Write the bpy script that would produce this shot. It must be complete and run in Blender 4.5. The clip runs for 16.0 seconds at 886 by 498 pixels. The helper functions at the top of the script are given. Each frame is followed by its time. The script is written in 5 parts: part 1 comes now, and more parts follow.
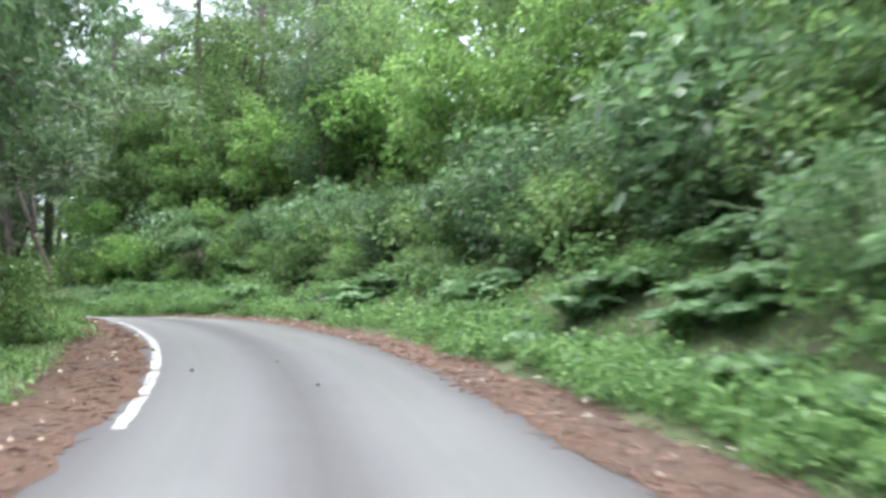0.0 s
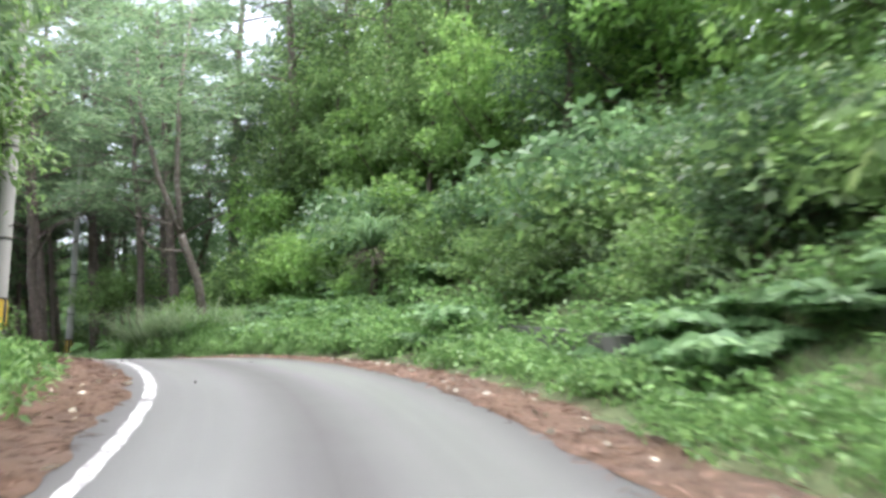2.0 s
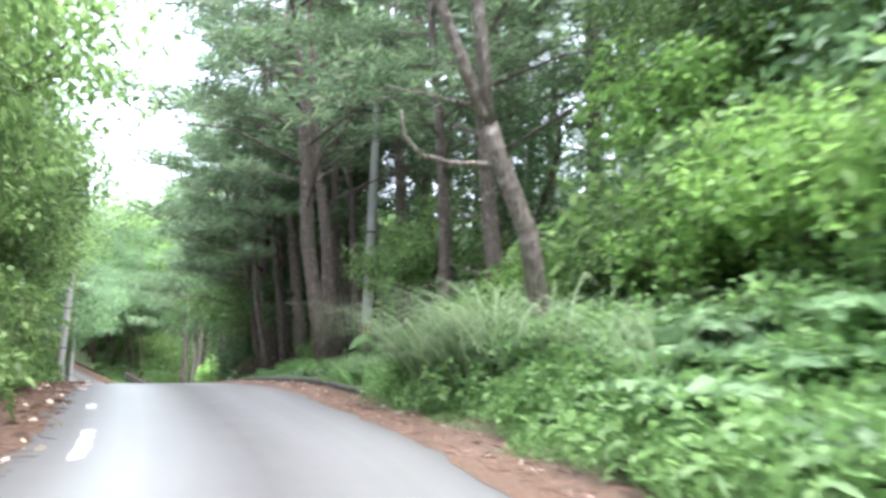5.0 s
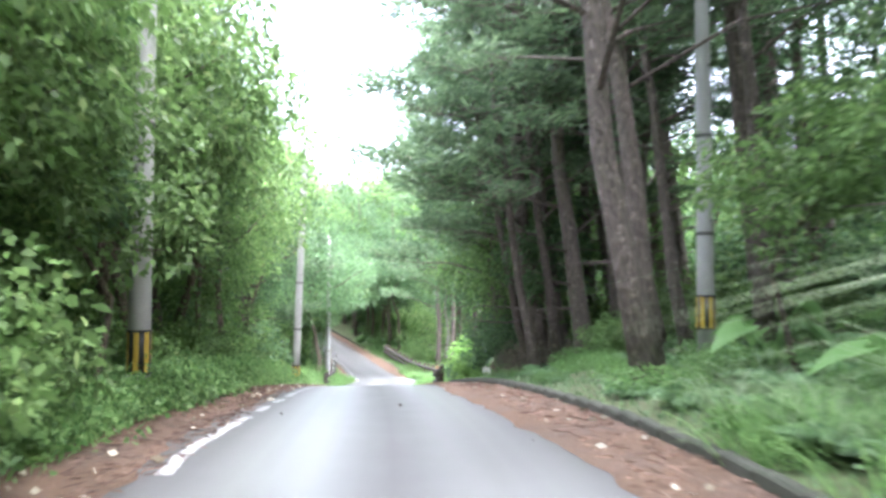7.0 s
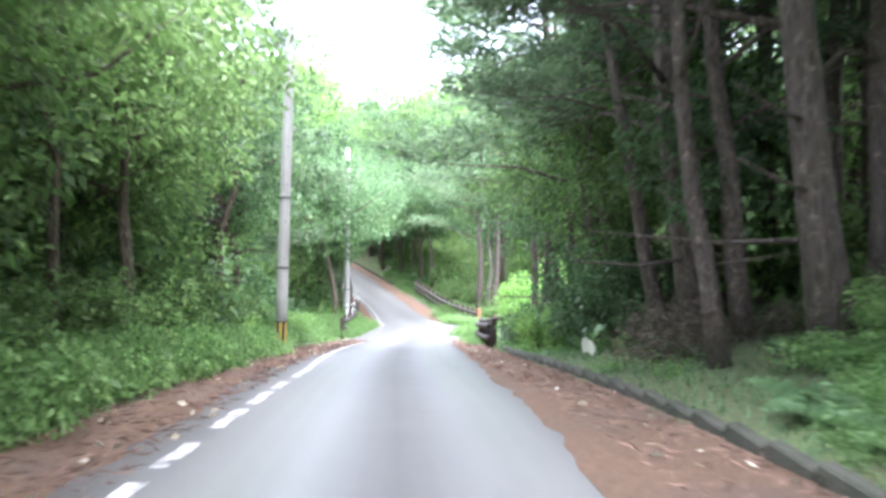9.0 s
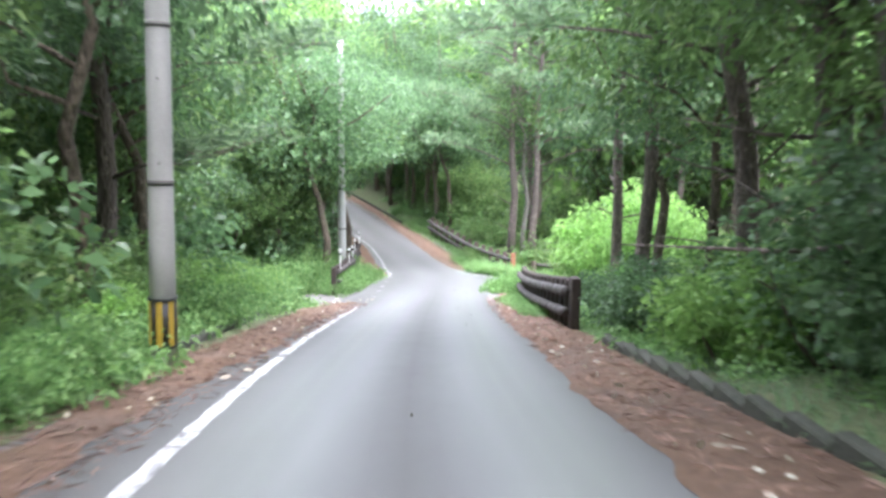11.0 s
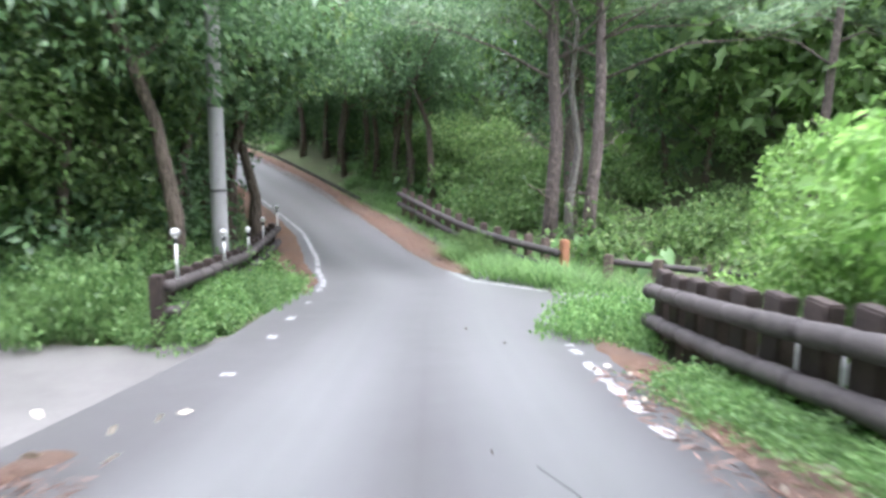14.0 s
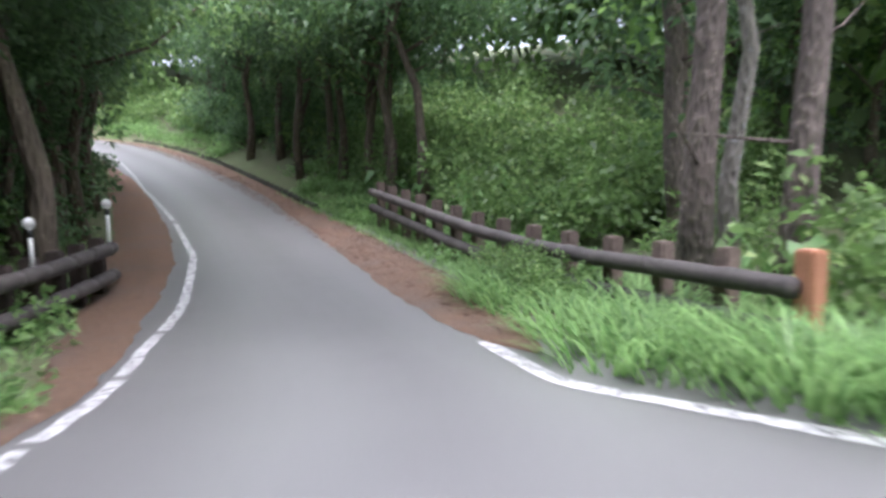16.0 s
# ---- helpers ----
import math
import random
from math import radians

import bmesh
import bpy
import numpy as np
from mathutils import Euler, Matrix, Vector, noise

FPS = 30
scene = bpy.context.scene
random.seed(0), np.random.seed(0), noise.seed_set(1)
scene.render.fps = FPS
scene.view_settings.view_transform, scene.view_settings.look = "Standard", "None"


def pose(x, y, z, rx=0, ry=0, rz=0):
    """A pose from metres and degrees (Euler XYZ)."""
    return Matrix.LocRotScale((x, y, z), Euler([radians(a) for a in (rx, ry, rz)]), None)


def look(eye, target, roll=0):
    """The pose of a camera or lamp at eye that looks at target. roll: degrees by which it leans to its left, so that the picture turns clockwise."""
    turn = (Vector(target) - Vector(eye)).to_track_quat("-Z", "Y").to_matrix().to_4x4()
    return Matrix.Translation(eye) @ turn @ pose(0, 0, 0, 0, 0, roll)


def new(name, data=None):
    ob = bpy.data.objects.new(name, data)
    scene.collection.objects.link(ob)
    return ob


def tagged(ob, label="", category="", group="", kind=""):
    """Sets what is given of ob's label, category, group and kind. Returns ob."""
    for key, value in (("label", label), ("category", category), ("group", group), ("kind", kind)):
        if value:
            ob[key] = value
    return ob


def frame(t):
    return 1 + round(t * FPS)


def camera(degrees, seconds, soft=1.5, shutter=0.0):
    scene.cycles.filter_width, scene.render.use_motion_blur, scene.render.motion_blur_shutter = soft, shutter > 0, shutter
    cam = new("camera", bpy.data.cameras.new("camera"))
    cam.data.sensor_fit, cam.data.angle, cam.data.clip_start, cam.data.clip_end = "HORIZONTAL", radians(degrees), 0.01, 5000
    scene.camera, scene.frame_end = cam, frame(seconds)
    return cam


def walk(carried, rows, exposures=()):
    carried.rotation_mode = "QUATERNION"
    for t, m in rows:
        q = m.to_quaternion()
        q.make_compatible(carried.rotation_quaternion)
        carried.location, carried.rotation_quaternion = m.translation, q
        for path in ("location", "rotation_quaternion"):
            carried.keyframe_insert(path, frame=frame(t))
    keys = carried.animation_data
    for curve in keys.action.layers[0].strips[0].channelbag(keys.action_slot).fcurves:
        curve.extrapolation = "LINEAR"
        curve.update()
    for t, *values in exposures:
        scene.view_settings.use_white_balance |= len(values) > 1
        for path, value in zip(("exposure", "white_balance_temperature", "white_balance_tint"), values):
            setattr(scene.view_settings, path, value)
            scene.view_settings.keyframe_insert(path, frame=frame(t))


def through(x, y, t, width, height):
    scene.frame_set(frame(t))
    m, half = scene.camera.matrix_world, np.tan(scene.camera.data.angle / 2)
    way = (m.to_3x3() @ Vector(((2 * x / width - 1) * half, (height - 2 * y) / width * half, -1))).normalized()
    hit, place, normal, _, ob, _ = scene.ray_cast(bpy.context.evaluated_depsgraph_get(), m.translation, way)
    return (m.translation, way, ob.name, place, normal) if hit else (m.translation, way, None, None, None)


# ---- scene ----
# A narrow wooded mountain road: a left-hand bend under a bushy bank, a pine wood, a small junction and a climb.
SOFT = 3.0
EXPOSURES = [(0.0, 2.15, 5900, 14), (1.5, 2.2, 6100, 14), (3.5, 2.82, 5950, 16), (5.0, 3.0, 5850, 16), (7.5, 3.4, 5700, 17), (9.5, 3.35, 5650, 18), (12.5, 2.55, 5800, 15), (14.5, 2.45, 5650, 20), (16.0, 2.2, 5750, 21)]
cam = camera(66.0, 16.0, soft=SOFT, shutter=0.5)
# seconds, eye, target, roll
PATH = [
    (0, (0.000, 0.000, 0.000), (-0.001, 9.901, 1.407), -2.27),
    (0.5, (-0.429, 2.715, 0.301), (-1.236, 12.593, 1.637), -2.21),
    (1, (-1.013, 5.367, 0.603), (-2.590, 15.150, 1.951), -1.62),
    (1.5, (-1.751, 7.929, 0.918), (-4.086, 17.540, 2.396), -1.21),
    (2, (-2.620, 10.355, 1.221), (-5.712, 19.726, 2.844), -1.11),
    (2.5, (-3.624, 12.582, 1.529), (-7.469, 21.654, 3.236), -0.58),
    (3, (-4.788, 14.551, 1.816), (-9.348, 23.292, 3.487), 0.18),
    (3.5, (-6.015, 16.361, 2.076), (-11.271, 24.715, 3.684), 1.40),
    (4, (-7.363, 18.014, 2.287), (-13.347, 25.893, 3.738), 2.19),
    (4.5, (-8.857, 19.474, 2.467), (-15.519, 26.832, 3.679), 2.35),
    (5, (-10.463, 20.778, 2.607), (-17.751, 27.544, 3.663), 2.19),
    (5.75, (-13.037, 22.418, 2.709), (-21.224, 28.086, 3.581), 1.40),
    (6.5, (-15.831, 23.713, 2.700), (-24.711, 28.229, 3.292), 0.60),
    (7.3, (-19.021, 24.824, 2.639), (-28.348, 28.371, 2.989), 0.31),
    (7.5, (-19.836, 25.091, 2.618), (-29.190, 28.584, 2.854), 0.30),
    (8, (-21.891, 25.782, 2.560), (-31.229, 29.350, 2.519), 0.40),
    (8.5, (-24.038, 26.480, 2.439), (-33.393, 30.011, 2.190), 0.51),
    (9, (-26.225, 27.142, 2.265), (-35.630, 30.532, 1.729), 0.81),
    (9.5, (-28.331, 27.766, 2.063), (-37.773, 31.017, 1.210), 0.74),
    (10, (-30.455, 28.375, 1.846), (-39.900, 31.548, 0.685), 0.81),
    (12.5, (-41.936, 31.674, 0.109), (-51.289, 34.984, -1.458), 0.55),
    (13, (-44.328, 32.470, -0.303), (-53.655, 35.872, -1.819), 0.43),
    (13.5, (-46.793, 33.305, -0.732), (-56.078, 36.826, -2.231), 0.40),
    (14, (-49.276, 34.160, -1.170), (-58.504, 37.822, -2.683), 0.54),
    (14.5, (-51.719, 35.019, -1.590), (-60.887, 38.833, -3.097), 0.28),
    (15, (-54.104, 35.917, -1.975), (-63.245, 39.814, -3.409), -0.29),
    (15.5, (-56.496, 36.815, -2.312), (-65.657, 40.722, -3.534), -0.36),
    (16, (-58.963, 37.725, -2.667), (-68.180, 41.521, -3.786), -0.88),
]
walk(cam, [(t, look(eye, target, roll)) for t, eye, target, roll in PATH], EXPOSURES)
# the road's line beyond the end of the drive
AHEAD = [(-63.08, 39.34, -4.16), (-66.47, 39.71, -4.43), (-72.9, 39.74, -4.16), (-79.55, 39.58, -3.75), (-87.06, 38.77, -2.9), (-94.21, 37.15, -1.8), (-100.4, 34.77, -0.83), (-105.61, 31.44, -0.21), (-109.88, 26.65, 0.23), (-113.19, 20.81, 0.48)]
EYE_HEIGHT = 1.3

# ---- world and light: bright overcast ----
world = bpy.data.worlds.new("overcast")
scene.world = world
world.use_nodes = True
wn, wl = world.node_tree.nodes, world.node_tree.links
wn.clear()
sky = wn.new("ShaderNodeTexSky")
sky.sky_type, sky.sun_disc = "NISHITA", False
sky.sun_elevation, sky.sun_rotation = radians(71), radians(65)
sky.air_density, sky.dust_density, sky.ozone_density = 1.2, 6.0, 0.6
grey = wn.new("ShaderNodeHueSaturation")
grey.inputs["Saturation"].default_value = 0.4
back = wn.new("ShaderNodeBackground")
back.inputs["Strength"].default_value = 0.15
wout = wn.new("ShaderNodeOutputWorld")
wl.new(sky.outputs[0], grey.inputs["Color"])
wl.new(grey.outputs[0], back.inputs["Color"])
wl.new(back.outputs[0], wout.inputs["Surface"])
sun = new("sun", bpy.data.lights.new("sun", "SUN"))
sun.data.energy, sun.data.angle, sun.data.color = 1.1, radians(40), (1.0, 0.97, 0.92)
sun.matrix_world = look((0, 0, 40), (11.5, 7, 0))


# ---- materials ----
def material(name):
    m = bpy.data.materials.new(name)
    m.use_nodes = True
    nt = m.node_tree
    return m, nt, nt.nodes["Principled BSDF"]


def node(nt, kind, **values):
    n = nt.nodes.new(kind)
    for k, v in values.items():
        n.inputs[k.replace("_", " ")].default_value = v
    return n


def coords(nt):
    g = nt.nodes.new("ShaderNodeNewGeometry")
    return g.outputs["Position"]


def noisy(nt, scale, detail=4.0, rough=0.6, vec=None):
    n = node(nt, "ShaderNodeTexNoise", Scale=scale, Detail=detail, Roughness=rough)
    nt.links.new(vec or coords(nt), n.inputs["Vector"])
    return n.outputs["Fac"]


def ramp(nt, fac, *stops):
    r = nt.nodes.new("ShaderNodeValToRGB")
    e = r.color_ramp.elements
    while len(e) < len(stops):
        e.new(0.5)
    for el, (p, c) in zip(e, stops):
        el.position, el.color = p, (*c, 1) if len(c) == 3 else c
    nt.links.new(fac, r.inputs["Fac"])
    return r.outputs["Color"]


def mixed(nt, fac, a, b, how="MIX"):
    m = nt.nodes.new("ShaderNodeMix")
    m.data_type, m.blend_type = "RGBA", how
    for sock, v in ((m.inputs[0], fac), (m.inputs[6], a), (m.inputs[7], b)):
        if hasattr(v, "is_linked"):
            nt.links.new(v, sock)
        else:
            sock.default_value = v if isinstance(v, float) else (*v, 1)
    return m.outputs[2]


def bumped(nt, b, height, strength=0.4, distance=0.02):
    u = node(nt, "ShaderNodeBump", Strength=strength, Distance=distance)
    nt.links.new(height, u.inputs["Height"])
    nt.links.new(u.outputs[0], b.inputs["Normal"])


def leaf_material(name, dark, light, gloss=0.45, through=0.35, tip=None):
    m, nt, b = material(name)
    g = nt.nodes.new("ShaderNodeNewGeometry")
    o = nt.nodes.new("ShaderNodeObjectInfo")
    c = ramp(nt, g.outputs["Random Per Island"], (0.0, dark), (0.55, [(a + z) / 2 for a, z in zip(dark, light)]), (0.93, light), (1.0, tip or light))
    hs = node(nt, "ShaderNodeHueSaturation", Saturation=0.92)
    v = nt.nodes.new("ShaderNodeMapRange")
    v.inputs["To Min"].default_value, v.inputs["To Max"].default_value = 0.85, 1.35
    nt.links.new(o.outputs["Random"], v.inputs["Value"])
    nt.links.new(v.outputs[0], hs.inputs["Value"])
    nt.links.new(c, hs.inputs["Color"])
    nt.links.new(hs.outputs[0], b.inputs["Base Color"])
    b.inputs["Roughness"].default_value = gloss
    t = nt.nodes.new("ShaderNodeBsdfTranslucent")
    nt.links.new(hs.outputs[0], t.inputs["Color"])
    mx = node(nt, "ShaderNodeMixShader", Fac=through)
    nt.links.new(b.outputs[0], mx.inputs[1])
    nt.links.new(t.outputs[0], mx.inputs[2])
    nt.links.new(mx.outputs[0], nt.nodes["Material Output"].inputs["Surface"])
    return m


LEAF = {
    "shrub": leaf_material("shrub leaves", (0.082, 0.144, 0.038), (0.205, 0.348, 0.095), 0.5, 0.55, (0.328, 0.432, 0.153)),
    "dark": leaf_material("dark glossy leaves", (0.057, 0.114, 0.046), (0.150, 0.264, 0.102), 0.4, 0.52),
    "lime": leaf_material("fresh lime leaves", (0.125, 0.25, 0.048), (0.27, 0.46, 0.1), 0.5, 0.58),
    "pine": leaf_material("pine needles", (0.082, 0.144, 0.070), (0.219, 0.324, 0.153), 0.5, 0.52),
    "grass": leaf_material("grass blades", (0.084, 0.18, 0.045), (0.22, 0.38, 0.112), 0.5, 0.52),
    "reed": leaf_material("silvery reed blades", (0.11, 0.19, 0.07), (0.33, 0.41, 0.24), 0.35, 0.4),
    "fern": leaf_material("fern fronds", (0.089, 0.180, 0.070), (0.233, 0.372, 0.165), 0.5, 0.5),
    "broad": leaf_material("large tropical leaves", (0.085, 0.2, 0.045), (0.19, 0.35, 0.095), 0.45, 0.45),
    "dead": leaf_material("dry leaves", (0.07, 0.055, 0.04), (0.19, 0.155, 0.11), 0.7, 0.15),
}


def surface(name, dark, light, scale, rough, bump=0.4, dist=0.02, fine=60.0, spec=0.4):
    m, nt, b = material(name)
    big, small = noisy(nt, scale), noisy(nt, fine, 3.0)
    c = mixed(nt, 0.45, ramp(nt, big, (0.3, dark), (0.7, light)), ramp(nt, small, (0.3, dark), (0.7, light)))
    nt.links.new(c, b.inputs["Base Color"])
    b.inputs["Roughness"].default_value = rough
    b.inputs["Specular IOR Level"].default_value = spec
    bumped(nt, b, small, bump, dist)
    return m


def bark_material(name, dark, light):
    m, nt, b = material(name)
    tc = nt.nodes.new("ShaderNodeTexCoord")
    mp = nt.nodes.new("ShaderNodeMapping")
    mp.inputs["Scale"].default_value = (11, 11, 3.6)
    nt.links.new(tc.outputs["Object"], mp.inputs["Vector"])
    v = node(nt, "ShaderNodeTexVoronoi", Scale=1.6)
    nt.links.new(mp.outputs[0], v.inputs["Vector"])
    n = noisy(nt, 3.0)
    c = mixed(nt, n, ramp(nt, v.outputs["Distance"], (0.1, dark), (0.7, light)), [x * 0.7 for x in light])
    spots = noisy(nt, 7.0, 5.0, 0.7)
    c = mixed(nt, ramp(nt, spots, (0.56, (0, 0, 0)), (0.68, (0.75, 0.75, 0.75))), c, [min(0.4, x * 2.1) for x in light])
    nt.links.new(c, b.inputs["Base Color"])
    b.inputs["Roughness"].default_value = 0.9
    bumped(nt, b, v.outputs["Distance"], 1.0, 0.05)
    return m


PINE_BARK = bark_material("pine bark", (0.06, 0.048, 0.042), (0.19, 0.15, 0.13))
PALE_BARK = bark_material("pale bark", (0.12, 0.1, 0.085), (0.3, 0.27, 0.23))
DEAD_WOOD = bark_material("bleached dead wood", (0.08, 0.062, 0.052), (0.24, 0.2, 0.17))
SHRUB_STEM = bark_material("shrub stems", (0.05, 0.04, 0.03), (0.14, 0.11, 0.08))
CONCRETE = surface("weathered concrete", (0.08, 0.078, 0.072), (0.15, 0.145, 0.132), 0.8, 0.85, 0.3, 0.01)
KERB = surface("mossy concrete kerb", (0.022, 0.028, 0.016), (0.075, 0.072, 0.058), 2.5, 0.9, 0.5, 0.02, 30.0)
POLE = surface("pale pole concrete", (0.26, 0.255, 0.24), (0.46, 0.45, 0.43), 0.7, 0.7, 0.2, 0.005)
def paint_material():
    m, nt, b = material("worn white road paint")
    f = noisy(nt, 9.0, 8.0, 0.7)
    c = ramp(nt, f, (0.38, (0.1, 0.1, 0.1)), (0.48, (0.3, 0.3, 0.295)), (0.68, (0.5, 0.5, 0.49)))
    nt.links.new(c, b.inputs["Base Color"])
    b.inputs["Roughness"].default_value = 0.6
    bumped(nt, b, f, 0.3, 0.003)
    return m


PAINT = paint_material()
RAIL = surface("dark imitation timber", (0.025, 0.021, 0.02), (0.095, 0.083, 0.076), 2.0, 0.7, 0.5, 0.01, 25.0)
POST = surface("brown imitation timber posts", (0.022, 0.017, 0.015), (0.075, 0.055, 0.045), 2.5, 0.8, 0.4, 0.01, 25.0)
OLDPOST = surface("weathered brown timber posts", (0.075, 0.055, 0.045), (0.2, 0.15, 0.125), 2.5, 0.85, 0.4, 0.01, 25.0)
NEWPOST = surface("new orange timber post", (0.3, 0.13, 0.07), (0.45, 0.22, 0.13), 3.0, 0.7)
YELLOW = surface("yellow warning band", (0.4, 0.26, 0.03), (0.6, 0.42, 0.06), 3.0, 0.5)
BLACK = surface("black warning band", (0.015, 0.015, 0.015), (0.04, 0.04, 0.04), 3.0, 0.5)
WHITE = surface("white plastic", (0.62, 0.62, 0.6), (0.8, 0.8, 0.78), 4.0, 0.4)
LENS, _nt, _b = material("reflector lens")
_b.inputs["Base Color"].default_value, _b.inputs["Roughness"].default_value = (0.5, 0.5, 0.48, 1), 0.15


def ground_material():
    m, nt, b = material("forest floor")
    a, f = noisy(nt, 0.6), noisy(nt, 14.0, 6.0)
    c = mixed(nt, a, ramp(nt, f, (0.3, (0.055, 0.05, 0.03)), (0.7, (0.145, 0.112, 0.07))), ramp(nt, f, (0.3, (0.045, 0.085, 0.026)), (0.7, (0.105, 0.17, 0.052))))
    nt.links.new(c, b.inputs["Base Color"])
    b.inputs["Roughness"].default_value = 0.95
    bumped(nt, b, f, 0.8, 0.06)
    return m


def asphalt_material():
    m, nt, b = material("damp worn asphalt")
    big, mid, grit = noisy(nt, 0.3, 2.0), noisy(nt, 1.6, 4.0), noisy(nt, 150.0, 2.0)
    c = mixed(nt, 0.4, ramp(nt, big, (0.3, (0.125, 0.125, 0.121)), (0.7, (0.155, 0.155, 0.15))), ramp(nt, mid, (0.3, (0.12, 0.119, 0.115)), (0.7, (0.16, 0.16, 0.154))))
    c = mixed(nt, 0.3, c, ramp(nt, grit, (0.3, (0.05, 0.05, 0.05)), (0.7, (0.19, 0.19, 0.19))))
    at = nt.nodes.new("ShaderNodeAttribute")
    at.attribute_name = "track"
    # away from the wheel tracks the colour drops to about half
    c = mixed(nt, at.outputs["Fac"], mixed(nt, 1.0, c, (0.5, 0.49, 0.48), "MULTIPLY"), c)
    nt.links.new(c, b.inputs["Base Color"])
    r = mixed(nt, at.outputs["Fac"], ramp(nt, mid, (0.3, (0.6,) * 3), (0.7, (0.68,) * 3)), ramp(nt, big, (0.3, (0.33,) * 3), (0.7, (0.37,) * 3)))
    nt.links.new(r, b.inputs["Roughness"])
    gloss = mixed(nt, at.outputs["Fac"], (0.24, 0.24, 0.24), (1.0, 1.0, 1.0))
    nt.links.new(gloss, b.inputs["Specular IOR Level"])
    bumped(nt, b, grit, 0.03, 0.003)
    return m


def litter_material():
    m, nt, b = material("fallen pine needles")
    big, mid = noisy(nt, 0.9, 5.0), noisy(nt, 16.0, 6.0)
    w = node(nt, "ShaderNodeTexNoise", Scale=90.0, Detail=5.0, Distortion=3.0)
    nt.links.new(coords(nt), w.inputs["Vector"])
    c = mixed(nt, 0.5, ramp(nt, mid, (0.3, (0.09, 0.055, 0.036)), (0.7, (0.23, 0.135, 0.08))), ramp(nt, w.outputs["Fac"], (0.35, (0.06, 0.036, 0.025)), (0.65, (0.27, 0.165, 0.1))))
    c = mixed(nt, ramp(nt, big, (0.45, (0, 0, 0)), (0.75, (0.6, 0.6, 0.6))), c, (0.12, 0.1, 0.09))
    nt.links.new(c, b.inputs["Base Color"])
    b.inputs["Roughness"].default_value = 0.9
    bumped(nt, b, w.outputs["Fac"], 0.9, 0.03)
    return m


GROUND, ASPHALT, LITTER = ground_material(), asphalt_material(), litter_material()

# ---- the road's line and the lie of the land ----
line = [Vector(e) - Vector((0, 0, EYE_HEIGHT)) for _, e, _, _ in PATH]
step = line[1] - line[0]
line = [line[0] - step * k for k in (14, 8, 4, 2)] + line + [Vector(a) for a in AHEAD]
knots = np.array([tuple(v) for v in line])


def smooth_line(c, n=8):
    q = np.vstack([2 * c[0] - c[1], c, 2 * c[-1] - c[-2]])
    out = []
    for i in range(1, len(q) - 2):
        p0, p1, p2, p3 = q[i - 1 : i + 3]
        d0, d1, d2 = (np.linalg.norm(b - a) for a, b in ((p0, p1), (p1, p2), (p2, p3)))
        m1 = ((p1 - p0) / d0 * d1 + (p2 - p1) / d1 * d0) / (d0 + d1) * d1
        m2 = ((p2 - p1) / d1 * d2 + (p3 - p2) / d2 * d1) / (d1 + d2) * d1
        for k in range(n):
            u = k / n
            out.append((2 * u**3 - 3 * u * u + 1) * p1 + (u**3 - 2 * u * u + u) * m1 + (3 * u * u - 2 * u**3) * p2 + (u**3 - u * u) * m2)
    return np.array(out + [q[-2]])


AXIS = smooth_line(knots, 20)
_run = np.r_[0, np.cumsum(np.hypot(*np.diff(AXIS[:, :2], axis=0).T))]
RUN = _run - (_run[80] - 11.1)  # 11.1 m at the start of the drive
RUN = RUN + 0.55 * ((RUN - 30) / 25).clip(0, 1)
# even steps along the line, its profile eased over a few metres
_even = np.arange(RUN[0], RUN[-1], 0.4)
AXIS = np.stack([np.interp(_even, RUN, AXIS[:, k]) for k in range(3)], -1)
RUN = _even
_bell = np.exp(-0.5 * (np.arange(-12, 13) / 4.0) ** 2)
for k in range(3):
    w = _bell / _bell.sum() if k == 2 else np.array([0.25, 0.5, 0.25])
    AXIS[:, k] = np.convolve(np.pad(AXIS[:, k], len(w) // 2, "edge"), w, "valid")


def spot(s, l):
    """World x, y, z at s metres along the road and l metres to its right."""
    s = np.clip(s, RUN[0] + 0.5, RUN[-1] - 0.5)
    x, y, z = (np.interp(s, RUN, AXIS[:, k]) for k in range(3))
    dx, dy = np.interp(s + 0.4, RUN, AXIS[:, 0]) - np.interp(s - 0.4, RUN, AXIS[:, 0]), np.interp(s + 0.4, RUN, AXIS[:, 1]) - np.interp(s - 0.4, RUN, AXIS[:, 1])
    n = np.hypot(dx, dy)
    return np.stack([x + l * dy / n, y - l * dx / n, z + 0 * l], -1)


def along(xy):
    """s, l and the road's height for world points."""
    xy = np.atleast_2d(xy).astype(float)
    a, d = AXIS[:-1, :2], np.diff(AXIS[:, :2], axis=0)
    ln = (d**2).sum(1)
    out = []
    for part_ in np.array_split(xy, max(1, len(xy) // 4000)):
        k = (((part_[:, None] - a) * d).sum(-1) / ln).clip(0, 1)
        f = a + k[..., None] * d
        r = part_[:, None] - f
        j = (r**2).sum(-1).argmin(1)
        i = np.arange(len(part_))
        rr, dd = r[i, j], d[j]
        side = -np.sign(dd[:, 0] * rr[:, 1] - dd[:, 1] * rr[:, 0])
        kk = k[i, j]
        out.append(np.stack([RUN[j] + kk * np.sqrt(ln[j]), side * np.hypot(*rr.T), AXIS[j, 2] + kk * (AXIS[j + 1, 2] - AXIS[j, 2])], -1))
    return np.concatenate(out)


